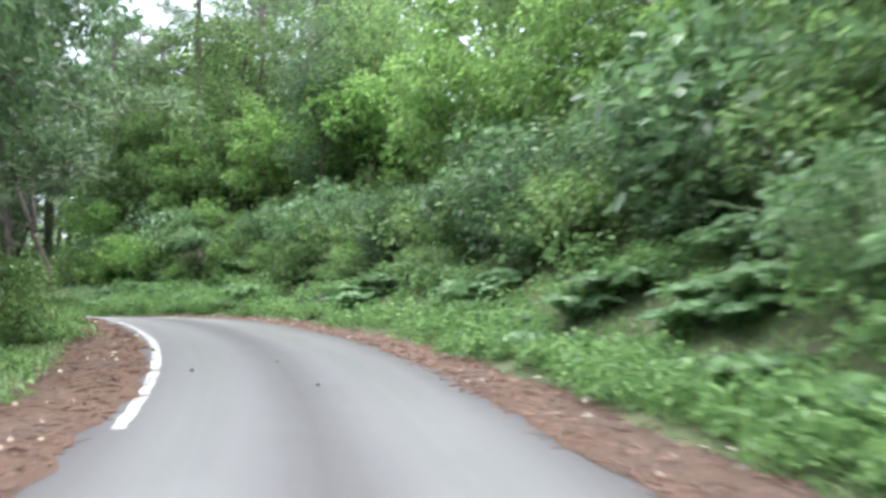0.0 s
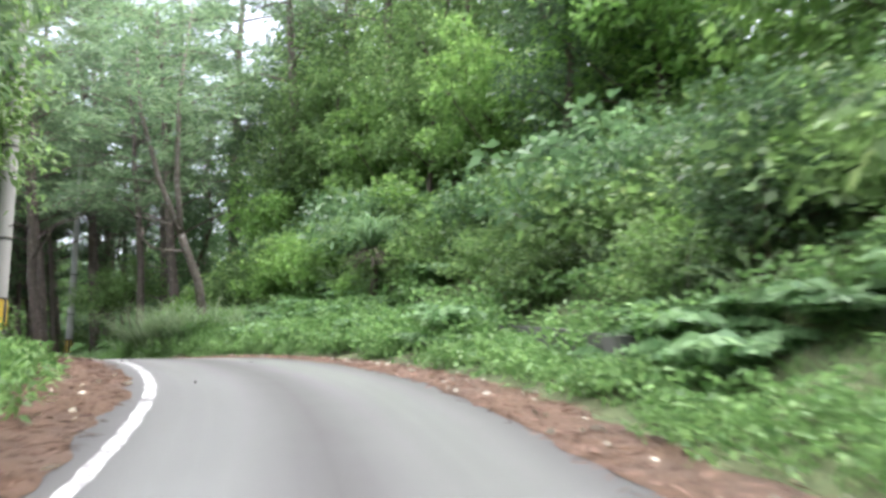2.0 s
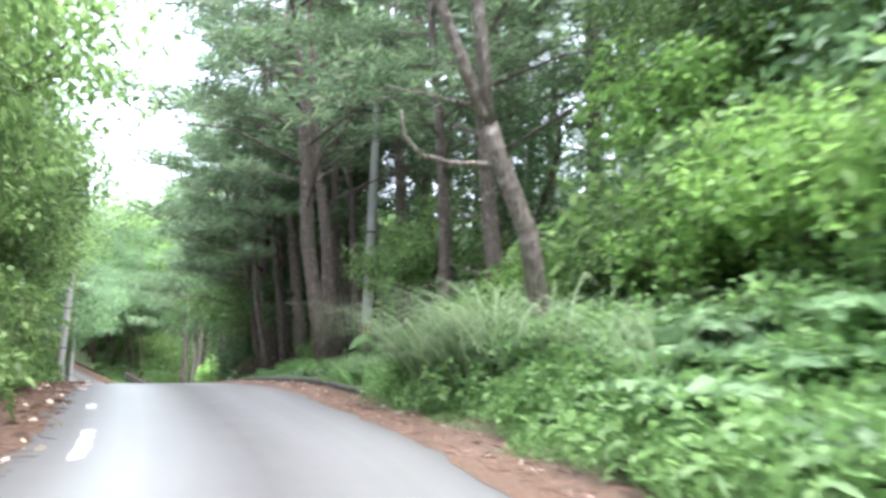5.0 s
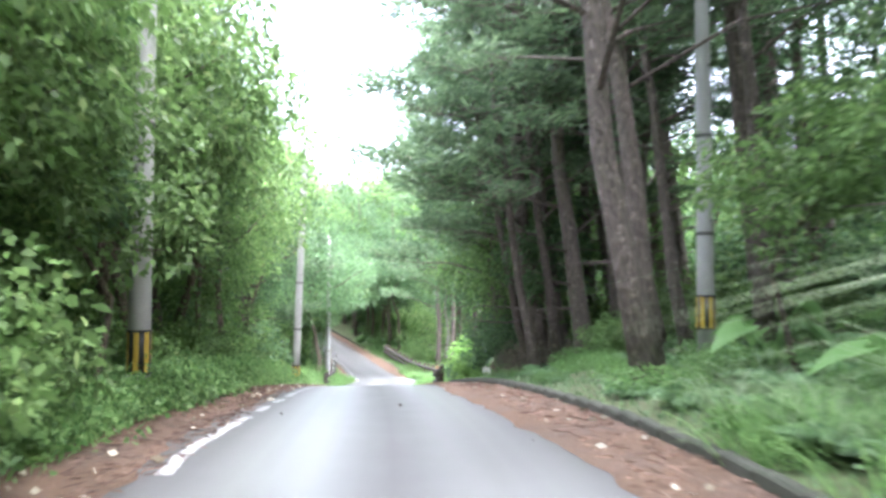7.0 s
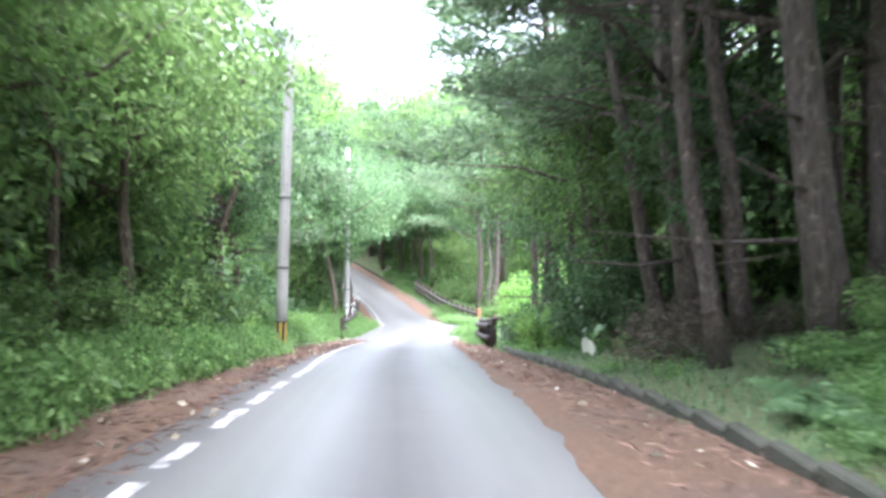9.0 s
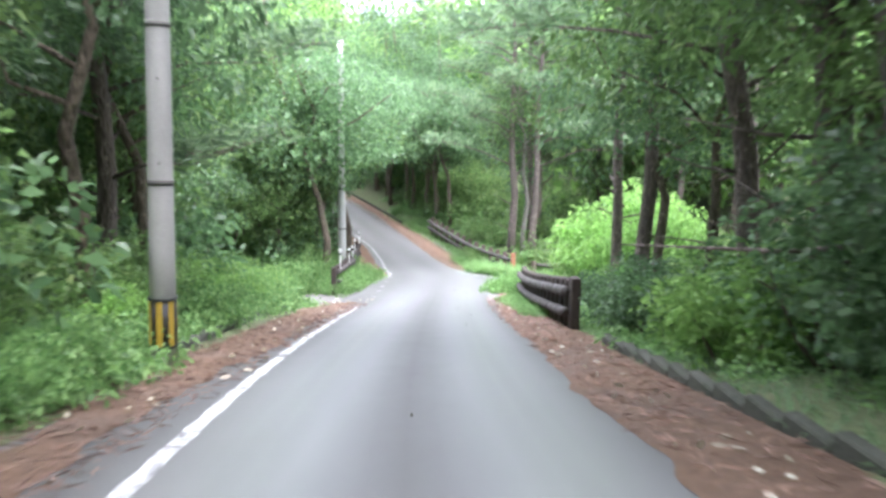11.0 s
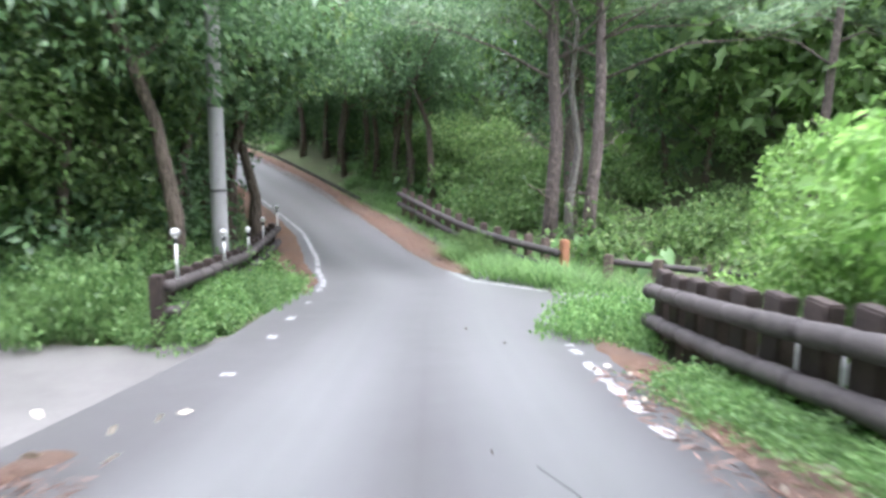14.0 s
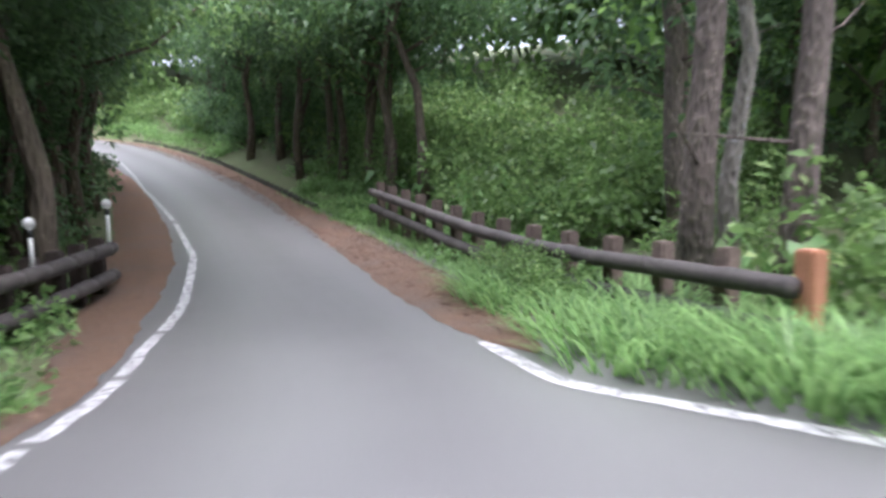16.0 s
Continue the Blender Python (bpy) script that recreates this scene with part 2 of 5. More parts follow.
RIGHT_L = [0, 2.6, 3.4, 6, 10, 16, 40]
RIGHT = {
    -60: [-0.06, -0.03, 0.25, 2.4, 6.0, 9, 14],
    32: [-0.06, -0.03, 0.25, 2.4, 5.6, 8.5, 13],
    37: [-0.06, -0.03, 0.5, 2.6, 5.0, 8, 12],
    43: [-0.06, -0.03, 0.55, 2.0, 3.8, 6, 9],
    47: [-0.06, -0.03, 0.2, 0.8, 1.6, 3, 6],
    56: [-0.06, -0.03, 0.2, 0.7, 1.5, 3, 6],
    64: [-0.06, -0.03, 0.2, 0.9, 1.8, 3, 5],
    71: [-0.06, -0.03, -0.02, -0.2, -0.4, -0.6, 0],
    90: [-0.06, -0.06, -0.08, -0.2, -0.3, -0.3, 1],
    100: [-0.06, -0.03, 0.0, 0.3, 0.7, 1.8, 5],
    112: [-0.06, -0.03, 0.3, 1.3, 2.8, 5, 10],
    260: [-0.06, -0.03, 0.3, 1.3, 2.8, 5, 10],
}
LEFT_L = [0, 2.7, 3.6, 6, 10, 16, 40]
LEFT = {
    -60: [-0.06, -0.02, 0.05, -0.1, -0.6, -1.5, -4],
    66: [-0.06, -0.02, 0.05, 0.0, -0.3, -0.8, -2],
    76: [-0.06, -0.02, 0.1, 0.1, 0.0, 0.0, 0],
    90: [-0.06, -0.06, -0.05, -0.2, -0.4, -0.4, 1],
    105: [-0.06, -0.02, 0.05, 0.4, 1.2, 2.6, 6],
    260: [-0.06, -0.02, 0.05, 0.4, 1.2, 2.6, 6],
}
SIDE_RIGHT = [(-59.9, 39.4), (-58.2, 41.0), (-54.6, 43.8), (-47.8, 49.0), (-38.0, 56.0)]
SIDE_LEFT = [(-56.5, 34.5), (-57.3, 32.6), (-59.0, 29.9), (-62.1, 25.5), (-69.2, 18.2)]


def near_line(xy, pts):
    pts = np.array(pts)
    a, d = pts[:-1], np.diff(pts, axis=0)
    k = (((xy[:, None] - a) * d).sum(-1) / (d**2).sum(1)).clip(0, 1)
    return np.sqrt((((xy[:, None] - a - k[..., None] * d) ** 2).sum(-1)).min(1))


def wave(x, y):
    return 0.5 * np.sin(0.9 * x + 1.3 * np.sin(0.7 * y)) * np.sin(1.1 * y + 0.8 * np.sin(0.5 * x)) + 0.5 * np.sin(2.3 * x + 1.7 * y) * np.sin(2.9 * y - 1.1 * x)


def height(xy, rough=True):
    xy = np.atleast_2d(np.asarray(xy, float))
    s, l, z = along(xy).T
    h = np.zeros(len(xy))
    for side, keys, table in ((l >= 0, RIGHT_L, RIGHT), (l < 0, LEFT_L, LEFT)):
        rows = np.array([np.interp(np.abs(l), keys, table[k]) for k in table])
        ks = np.array(list(table), float)
        j = np.clip(np.searchsorted(ks, s) - 1, 0, len(ks) - 2)
        u = ((s - ks[j]) / (ks[j + 1] - ks[j])).clip(0, 1)
        i = np.arange(len(xy))
        h = np.where(side, rows[j, i] * (1 - u) + rows[j + 1, i] * u, h)
    if rough:
        h = h + 0.22 * wave(xy[:, 0], xy[:, 1]) * ((np.abs(l) - 3.2) / 4).clip(0, 1)
    z = z + h
    d = np.minimum(near_line(xy, SIDE_RIGHT), near_line(xy, SIDE_LEFT))
    w = ((4.6 - d) / 2.2).clip(0, 1) * (np.abs(l) > 2.4)
    flat = float(np.interp(88, RUN, AXIS[:, 2])) - 0.09 - 0.01 * np.abs(l)
    return z * (1 - w) + flat * w


def mesh_from(name, verts, faces, mat, smooth=False):
    me = bpy.data.meshes.new(name)
    me.from_pydata(np.asarray(verts).tolist() if not isinstance(verts, list) else verts, [], faces if isinstance(faces, list) else faces.tolist())
    for m in mat if isinstance(mat, (list, tuple)) else [mat]:
        me.materials.append(m)
    if smooth:
        me.polygons.foreach_set("use_smooth", [True] * len(me.polygons))
    me.update()
    return me


def grid_faces(nu, nv):
    i = np.arange(nu - 1)[:, None] * nv + np.arange(nv - 1)
    return np.stack([i, i + nv, i + nv + 1, i + 1], -1).reshape(-1, 4)


# the ground: one sheet, fine near the road and coarse to the horizon
gx = np.r_[-2500, -1200, -600, -350, -240, -190, np.arange(-150, 45, 0.8), 60, 90, 150, 300, 700, 1600]
gy = np.r_[-2000, -900, -400, -200, -120, -80, np.arange(-45, 90, 0.8), 110, 150, 250, 500, 1000, 2200]
gX, gY = np.meshgrid(gx, gy, indexing="ij")
gxy = np.stack([gX.ravel(), gY.ravel()], -1)
gz = height(gxy)
ground = new("ground", mesh_from("ground", np.c_[gxy, gz], grid_faces(len(gx), len(gy)), GROUND, True))
tagged(ground, "dark leaf-strewn forest floor rising to a wooded bank", "ground", kind="structure")


def strip(name, s0, s1, inner, outer, dz, mat, ds=0.35, cols=8, crown=0.0, thick=0.0):
    """A band along the road between two lateral lines (numbers or functions of s)."""
    s = np.arange(s0, s1 + ds / 2, ds)
    a, b = (f(s) if callable(f) else np.full(len(s), float(f)) for f in (inner, outer))
    u = np.linspace(0, 1, cols)
    l = a[:, None] * (1 - u) + b[:, None] * u
    p = spot(np.repeat(s, cols), l.ravel())
    p[:, 2] += dz + thick * np.tile(np.sin(u * math.pi) ** 0.5, len(s)) - crown * np.abs(l.ravel())
    f = grid_faces(len(s), cols)
    if b[0] < a[0]:
        f = f[:, ::-1]
    return mesh_from(name, p, f[:, ::-1], mat, True)


def ragged(base, amp, seed):
    def f(s):
        r = np.random.RandomState(seed)
        ph = r.rand(6) * 7
        w = sum(np.sin(s * k + q) / (1 + 0.25 * n) for n, (k, q) in enumerate(zip((0.5, 1.1, 2.3, 4.1, 6.7, 9.3), ph))) / 2.4
        b = np.interp(s, *zip(*base)) if isinstance(base, list) else base
        return b + amp * w
    return f


road = new("road", strip("road", -26, 138, -2.7, 2.7, 0.0, ASPHALT, 0.35, 25))
_lat = np.tile(np.linspace(-2.7, 2.7, 25), len(road.data.vertices) // 25)
_trk = road.data.attributes.new("track", "FLOAT", "POINT")
_on = np.repeat(np.arange(len(_lat) // 25) * 0.35 - 26, 25)
_even = ((_on - 81) / 8).clip(0, 1) * 0.7  # the tracks even out past the junction
_trk.data.foreach_set("value", ((1 - _even) * np.exp(-((np.abs(_lat) - 0.95) / 0.56) ** 2) + _even * 0.55).astype(np.float32))
tagged(road, "narrow grey damp asphalt road with paler wheel tracks", "road", kind="structure")

verge_r = new("verge_right", strip("verge_right", -20, 85.8, ragged([(-20, 1.85), (30, 1.8), (36, 1.65), (48, 1.6), (56, 1.25), (62, 1.4), (66, 1.65), (77, 1.75), (80, 2.0), (85, 2.15), (88, 2.2)], 0.08, 1), ragged([(0, 2.75), (46, 2.8), (60, 2.85), (70, 2.9), (80, 2.9), (84, 2.7), (86, 2.4), (88, 2.2)], 0.08, 2), 0.006, LITTER, 0.15, 9, thick=0.03))
tagged(verge_r, "reddish brown pine needles heaped along the road edge", "verge", kind="structure")
verge_l = new("verge_left", strip("verge_left", -20, 80.8, ragged([(-20, -1.8), (30, -1.75), (46, -1.95), (56, -2.05), (80, -2.15)], 0.13, 3), ragged([(0, -2.9), (40, -2.9), (50, -3.1), (66, -2.7), (78.4, -3.3), (80.8, -2.3)], 0.12, 4), 0.006, LITTER, 0.15, 9, thick=0.03))
tagged(verge_l, "brown pine needles and soil beside the white line", "verge", kind="structure")
verge_f = new("verge_far", strip("verge_far", 92.6, 136, ragged([(92.6, 1.15), (93.4, 0.95), (98, 1.0), (104, 1.35), (111, 1.75), (136, 1.8)], 0.06, 5), ragged([(92.6, 1.25), (94, 1.7), (98, 2.3), (112, 2.6), (136, 2.7)], 0.06, 6), 0.006, LITTER, 0.15, 9, thick=0.03))
tagged(verge_f, "red brown needle litter on the climbing road", "verge", kind="structure")
verge_fl = new("verge_far_left", strip("verge_far_left", 90, 136, ragged([(90, -2.55), (96, -2.3), (101, -1.85), (136, -1.95)], 0.06, 7), ragged([(90, -2.8), (97, -3.1), (136, -3.0)], 0.1, 8), 0.006, LITTER, 0.15, 9, thick=0.03))
tagged(verge_fl, "brown needle litter between line and rail", "verge", kind="structure")


def ribbon(name, pts, width, dz, mat, n=40, cols=5):
    pts = np.array(pts, float)
    c = smooth_line(np.c_[pts, np.zeros(len(pts))], 10)[:, :2]
    d = np.gradient(c, axis=0)
    d /= np.hypot(*d.T)[:, None]
    nrm = np.stack([d[:, 1], -d[:, 0]], -1)
    u = np.linspace(-0.5, 0.5, cols)
    w = width if np.ndim(width) == 0 else np.interp(np.linspace(0, 1, len(c)), np.linspace(0, 1, len(width)), width)
    q = c[:, None] + nrm[:, None] * (u[:, None] * (np.reshape(w, (-1, 1, 1)) if np.ndim(w) else w))
    q = q.reshape(-1, 2)
    _, l, rz = along(q).T
    k = ((np.abs(l) - 2.45) / 0.5).clip(0, 1)
    z = (rz - 0.03 - 0.05 * (1 - k)) * (1 - k) + (height(q, False) + dz) * k
    return mesh_from(name, np.c_[q, z], grid_faces(len(c), cols)[:, ::-1], mat, True)


side_r = new("side_road", ribbon("side_road", SIDE_RIGHT, [5.4, 4.4, 3.9, 3.8], 0.05, ASPHALT, cols=21))
_trk = side_r.data.attributes.new("track", "FLOAT", "POINT")
_trk.data.foreach_set("value", np.full(len(side_r.data.vertices), 0.55, np.float32))
tagged(side_r, "grey side road branching off behind the timber rail", "road", kind="structure")
side_l = new("side_lane", ribbon("side_lane", SIDE_LEFT, [6.4, 5.0, 4.6, 4.2], 0.05, CONCRETE, cols=27))
tagged(side_l, "pale concrete lane joining the road", "road", kind="structure")


# ---- building helpers for things ----
def part(name, data, mat, parent, label=""):
    """One mesh object under a thing or a part, from a bmesh or a mesh."""
    if isinstance(data, bmesh.types.BMesh):
        me = bpy.data.meshes.new(name)
        data.to_mesh(me)
        data.free()
        data = me
    if mat and not data.materials:
        data.materials.append(mat)
    ob = new(name, data)
    ob.parent = parent
    return tagged(ob, label)


def thing(name, place, label, category, group="", kind="", turn=0.0, scale=1.0):
    e = new(name)
    e.empty_display_size = 0.2
    e.matrix_basis = Matrix.Translation(place) @ Matrix.Rotation(turn, 4, "Z") @ Matrix.Scale(scale, 4)
    return tagged(e, label, category, group, kind)


def tube(points, radii, sides=8, cap=True):
    """Verts and faces of a tapered tube through points."""
    pts = np.array(points, float)
    v, f = [], []
    for i, p in enumerate(pts):
        d = pts[min(i + 1, len(pts) - 1)] - pts[max(i - 1, 0)]
        d /= np.linalg.norm(d) + 1e-9
        a = np.cross(d, (0.3, 1, 0.1) if abs(d[2]) > 0.9 else (0, 0, 1))
        a /= np.linalg.norm(a)
        b = np.cross(d, a)
        for k in range(sides):
            t = 2 * math.pi * k / sides
            v.append(p + radii[i] * (a * math.cos(t) + b * math.sin(t)))
    for i in range(len(pts) - 1):
        for k in range(sides):
            k2 = (k + 1) % sides
            f.append((i * sides + k, i * sides + k2, (i + 1) * sides + k2, (i + 1) * sides + k))
    if cap:
        f.append(tuple(range(sides))[::-1])
        f.append(tuple((len(pts) - 1) * sides + k for k in range(sides)))
    return v, f


def tubes(name, list_of, mat):
    v, f = [], []
    for pts, rad, sides in list_of:
        a, b = tube(pts, rad, sides)
        f += [tuple(i + len(v) for i in q) for q in b]
        v += a
    return mesh_from(name, [tuple(p) for p in v], f, mat, True)


def leaves(name, pos, way, size, wide, mat, rng, droop=0.25):
    """A mesh of folded leaves: base, two sides and tip each."""
    n = len(pos)
    way = way / (np.linalg.norm(way, axis=1)[:, None] + 1e-9)
    r = rng.normal(size=(n, 3))
    side = np.cross(way, r)
    side /= np.linalg.norm(side, axis=1)[:, None] + 1e-9
    size = np.broadcast_to(np.asarray(size, float), (n,))[:, None]
    w = np.broadcast_to(np.asarray(wide, float), (n,))[:, None]
    down = np.array([0, 0, -1.0]) * size * droop
    mid = pos + way * size * 0.45
    v = np.stack([pos, mid + side * w, pos + way * size + down, mid - side * w], 1).reshape(-1, 3)
    i = np.arange(n)[:, None] * 4
    f = np.concatenate([i + [0, 1, 2], i + [0, 2, 3]], 1).reshape(-1, 3)
    me = bpy.data.meshes.new(name)
    me.vertices.add(len(v))
    me.vertices.foreach_set("co", np.ascontiguousarray(v, np.float32).ravel())
    me.loops.add(len(f) * 3)
    me.loops.foreach_set("vertex_index", f.ravel().astype(np.int32))
    me.polygons.add(len(f))
    me.polygons.foreach_set("loop_start", np.arange(0, len(f) * 3, 3, dtype=np.int32))
    me.materials.append(mat)
    me.update(calc_edges=True)
    return me


def lumps(rng, count, box, lift, spread=1.0):
    """Centres and radii of foliage clumps filling an egg of the given half sizes."""
    c = rng.normal(size=(count, 3))
    c /= np.linalg.norm(c, axis=1)[:, None]
    c *= (rng.rand(count, 1) ** 0.45) * spread
    c = c * np.array(box) + (0, 0, lift)
    return c


def clump_leaves(rng, centres, per, radius, flat=0.7):
    """Leaf positions and ways spread over clumps, thinner at the clump's heart."""
    pos, way = [], []
    for c in centres:
        d = rng.normal(size=(per, 3))
        d /= np.linalg.norm(d, axis=1)[:, None]
        rr = radius * rng.uniform(0.65, 1.25) * (0.45 + 0.55 * rng.rand(per, 1) ** 0.6)
        p = d * rr * (1, 1, flat)
        pos.append(c + p)
        way.append(d * (1, 1, 0.6) + (0, 0, 0.15) + 0.6 * rng.normal(size=(per, 3)))
    return np.concatenate(pos), np.concatenate(way)


random.seed(4)
PROTO = {}


def keep(kind, t):
    PROTO.setdefault(kind, []).append(t)
    return t


def make_shrub(kind, mat, seed, box, lift, clumps, per, radius, size, wide, label, name="shrub"):
    rng = np.random.RandomState(seed)
    t = thing(name, (0, 0, -200), label, name.replace("_", " "))
    c = lumps(rng, clumps, box, lift)
    c[:, 2] = np.maximum(c[:, 2], 0.12)
    for q in c[:: max(1, clumps // 3)][:3] if name == "shrub" else ():
        m = q / 2 + rng.normal(size=3) * 0.12
        part("stem", tubes("stem", [([(0, 0, -0.2), m, q], [0.035, 0.022, 0.008], 5)], SHRUB_STEM), None, t)
    pos, way = clump_leaves(rng, c, per, radius)
    n = len(pos)
    part("foliage", leaves("foliage", pos, way, size * rng.uniform(0.6, 1.3, n), wide * rng.uniform(0.7, 1.2, n), mat, rng), None, t)
    return keep(kind, t)


def blades(rng, base, a, length, width, up=0.95, bend=0.9, segs=3):
    """Arching blades from base points, leaning towards the angles a."""
    n = len(base)
    out = np.stack([np.cos(a), np.sin(a), 0 * a], -1)
    ln = length * rng.uniform(0.6, 1.2, n)[:, None]
    lean = rng.uniform(0.1, 0.6, (n, 1))
    side = np.stack([-out[:, 1], out[:, 0], 0 * a], -1) * width * rng.uniform(0.7, 1.2, (n, 1))
    v = []
    for k in range(segs + 1):
        u = k / segs
        c = base + out * ln * (lean * u + bend * 0.5 * u * u) + np.array([0, 0, 1]) * ln * (up * u - bend * 0.55 * u**3)
        w = side * (1 - u) ** 0.7
        v += [c - w, c + w] if k < segs else [c]
    v = np.stack(v, 1)
    f = []
    for k in range(segs - 1):
        f += [[2 * k, 2 * k + 1, 2 * k + 3], [2 * k, 2 * k + 3, 2 * k + 2]]
    f.append([2 * segs - 2, 2 * segs - 1, 2 * segs])
    i = np.arange(n)[:, None, None] * v.shape[1]
    return v.reshape(-1, 3), (i + np.array(f)).reshape(-1, 3)


def tri_mesh(name, v, f, mat):
    me = bpy.data.meshes.new(name)
    me.vertices.add(len(v))
    me.vertices.foreach_set("co", np.ascontiguousarray(v, np.float32).ravel())
    me.loops.add(len(f) * 3)
    me.loops.foreach_set("vertex_index", np.asarray(f).ravel().astype(np.int32))
    me.polygons.add(len(f))
    me.polygons.foreach_set("loop_start", np.arange(0, len(f) * 3, 3, dtype=np.int32))
    me.materials.append(mat)
    me.update(calc_edges=True)
    return me


def tuft_blades(rng, n, spread, length, width, bend):
    a = rng.rand(n) * 2 * math.pi
    base = np.stack([np.cos(a), np.sin(a), 0 * a - 0.03], -1) * np.c_[np.tile((rng.rand(n, 1) ** 0.5) * spread, 2), np.ones(n)]
    return blades(rng, base, a + rng.normal(size=n) * 0.5, length, width, 0.95, bend, 4)


def make_tuft(kind, mat, seed, n, spread, length, width, label, name, bend=0.9):
    rng = np.random.RandomState(seed)
    t = thing(name, (0, 0, -200), label, name.replace("_", " "))
    v, f = tuft_blades(rng, n, spread, length, width, bend)
    part("foliage", tri_mesh("foliage", v, f, mat), None, t)
    return keep(kind, t)


def make_fern(seed, fronds, length, label="arching green fern at the foot of the bank"):
    rng = np.random.RandomState(seed)
    t = thing("fern", (0, 0, -200), label, "fern")
    pos, way, sz = [], [], []
    for k in range(fronds):
        a = 2 * math.pi * k / fronds + rng.normal() * 0.3
        o = np.array([math.cos(a), math.sin(a), 0])
        s = np.array([-o[1], o[0], 0])
        ln = length * rng.uniform(0.7, 1.15)
        for u in np.linspace(0.1, 0.98, 17):
            c = o * ln * (0.25 * u + 0.6 * u * u) + np.array([0, 0, ln * (0.95 * u - 0.7 * u * u)])
            for sg in (-1, 1):
                pos.append(c)
                way.append(s * sg + o * 0.45 + np.array([0, 0, -0.15 + 0.1 * rng.normal()]))
                sz.append(ln * 0.28 * math.sin(math.pi * (0.12 + 0.86 * u)) ** 0.8)
    sz = np.array(sz)
    part("foliage", leaves("foliage", np.array(pos), np.array(way), sz, sz * 0.19 + 0.01, LEAF["fern"], rng, 0.2), None, t)
    return keep("fern", t)


def make_tree(kind, mat, bark, seed, tall, crown, lift, clumps, per, radius, size, wide, trunk, label, limbs=5):
    rng = np.random.RandomState(seed)
    t = thing("tree", (0, 0, -200), label, "tree")
    sway = rng.normal(size=(6, 2)) * 0.16
    sway[0] = 0
    pts = [np.array([*sway[k] * (k * 0.6), tall * k / 5 - (0.4 if k == 0 else 0)]) for k in range(6)]
    rad = np.linspace(trunk, trunk * 0.25, 6)
    rad[0] *= 1.35
    part("trunk", tubes("trunk", [(pts, rad, 9)], bark), None, t)
    c = lumps(rng, clumps, crown, lift)
    for q in c[:: max(1, clumps // limbs)][:limbs]:
        h = min(max(q[2] - 0.35 * math.hypot(q[0], q[1]) - 0.4, tall * 0.15), tall * 0.95)
        b = np.array([np.interp(h, [p[2] for p in pts], [p[j] for p in pts]) for j in range(3)])
        m = (b + q) / 2 + rng.normal(size=3) * 0.2
        part("limb", tubes("limb", [([b, m, q], [trunk * 0.35, trunk * 0.2, 0.012], 6)], bark), None, t)
    pos, way = clump_leaves(rng, c, per, radius)
    n = len(pos)
    part("crown", leaves("crown", pos, way, size * rng.uniform(0.6, 1.3, n), wide * rng.uniform(0.7, 1.2, n), mat, rng, 0.35), None, t)
    return keep(kind, t)


def pine_crown(rng, ends, per, size, wide, spread):
    base = np.repeat(ends, per, 0) + rng.normal(size=(len(ends) * per, 3)) * spread
    way = rng.normal(size=(len(base), 3)) * (1, 1, 0.45) + (0, 0, 0.6)
    return leaves("crown", base, way, size * rng.uniform(0.7, 1.2, len(base)), wide, LEAF["pine"], rng, 0.15)


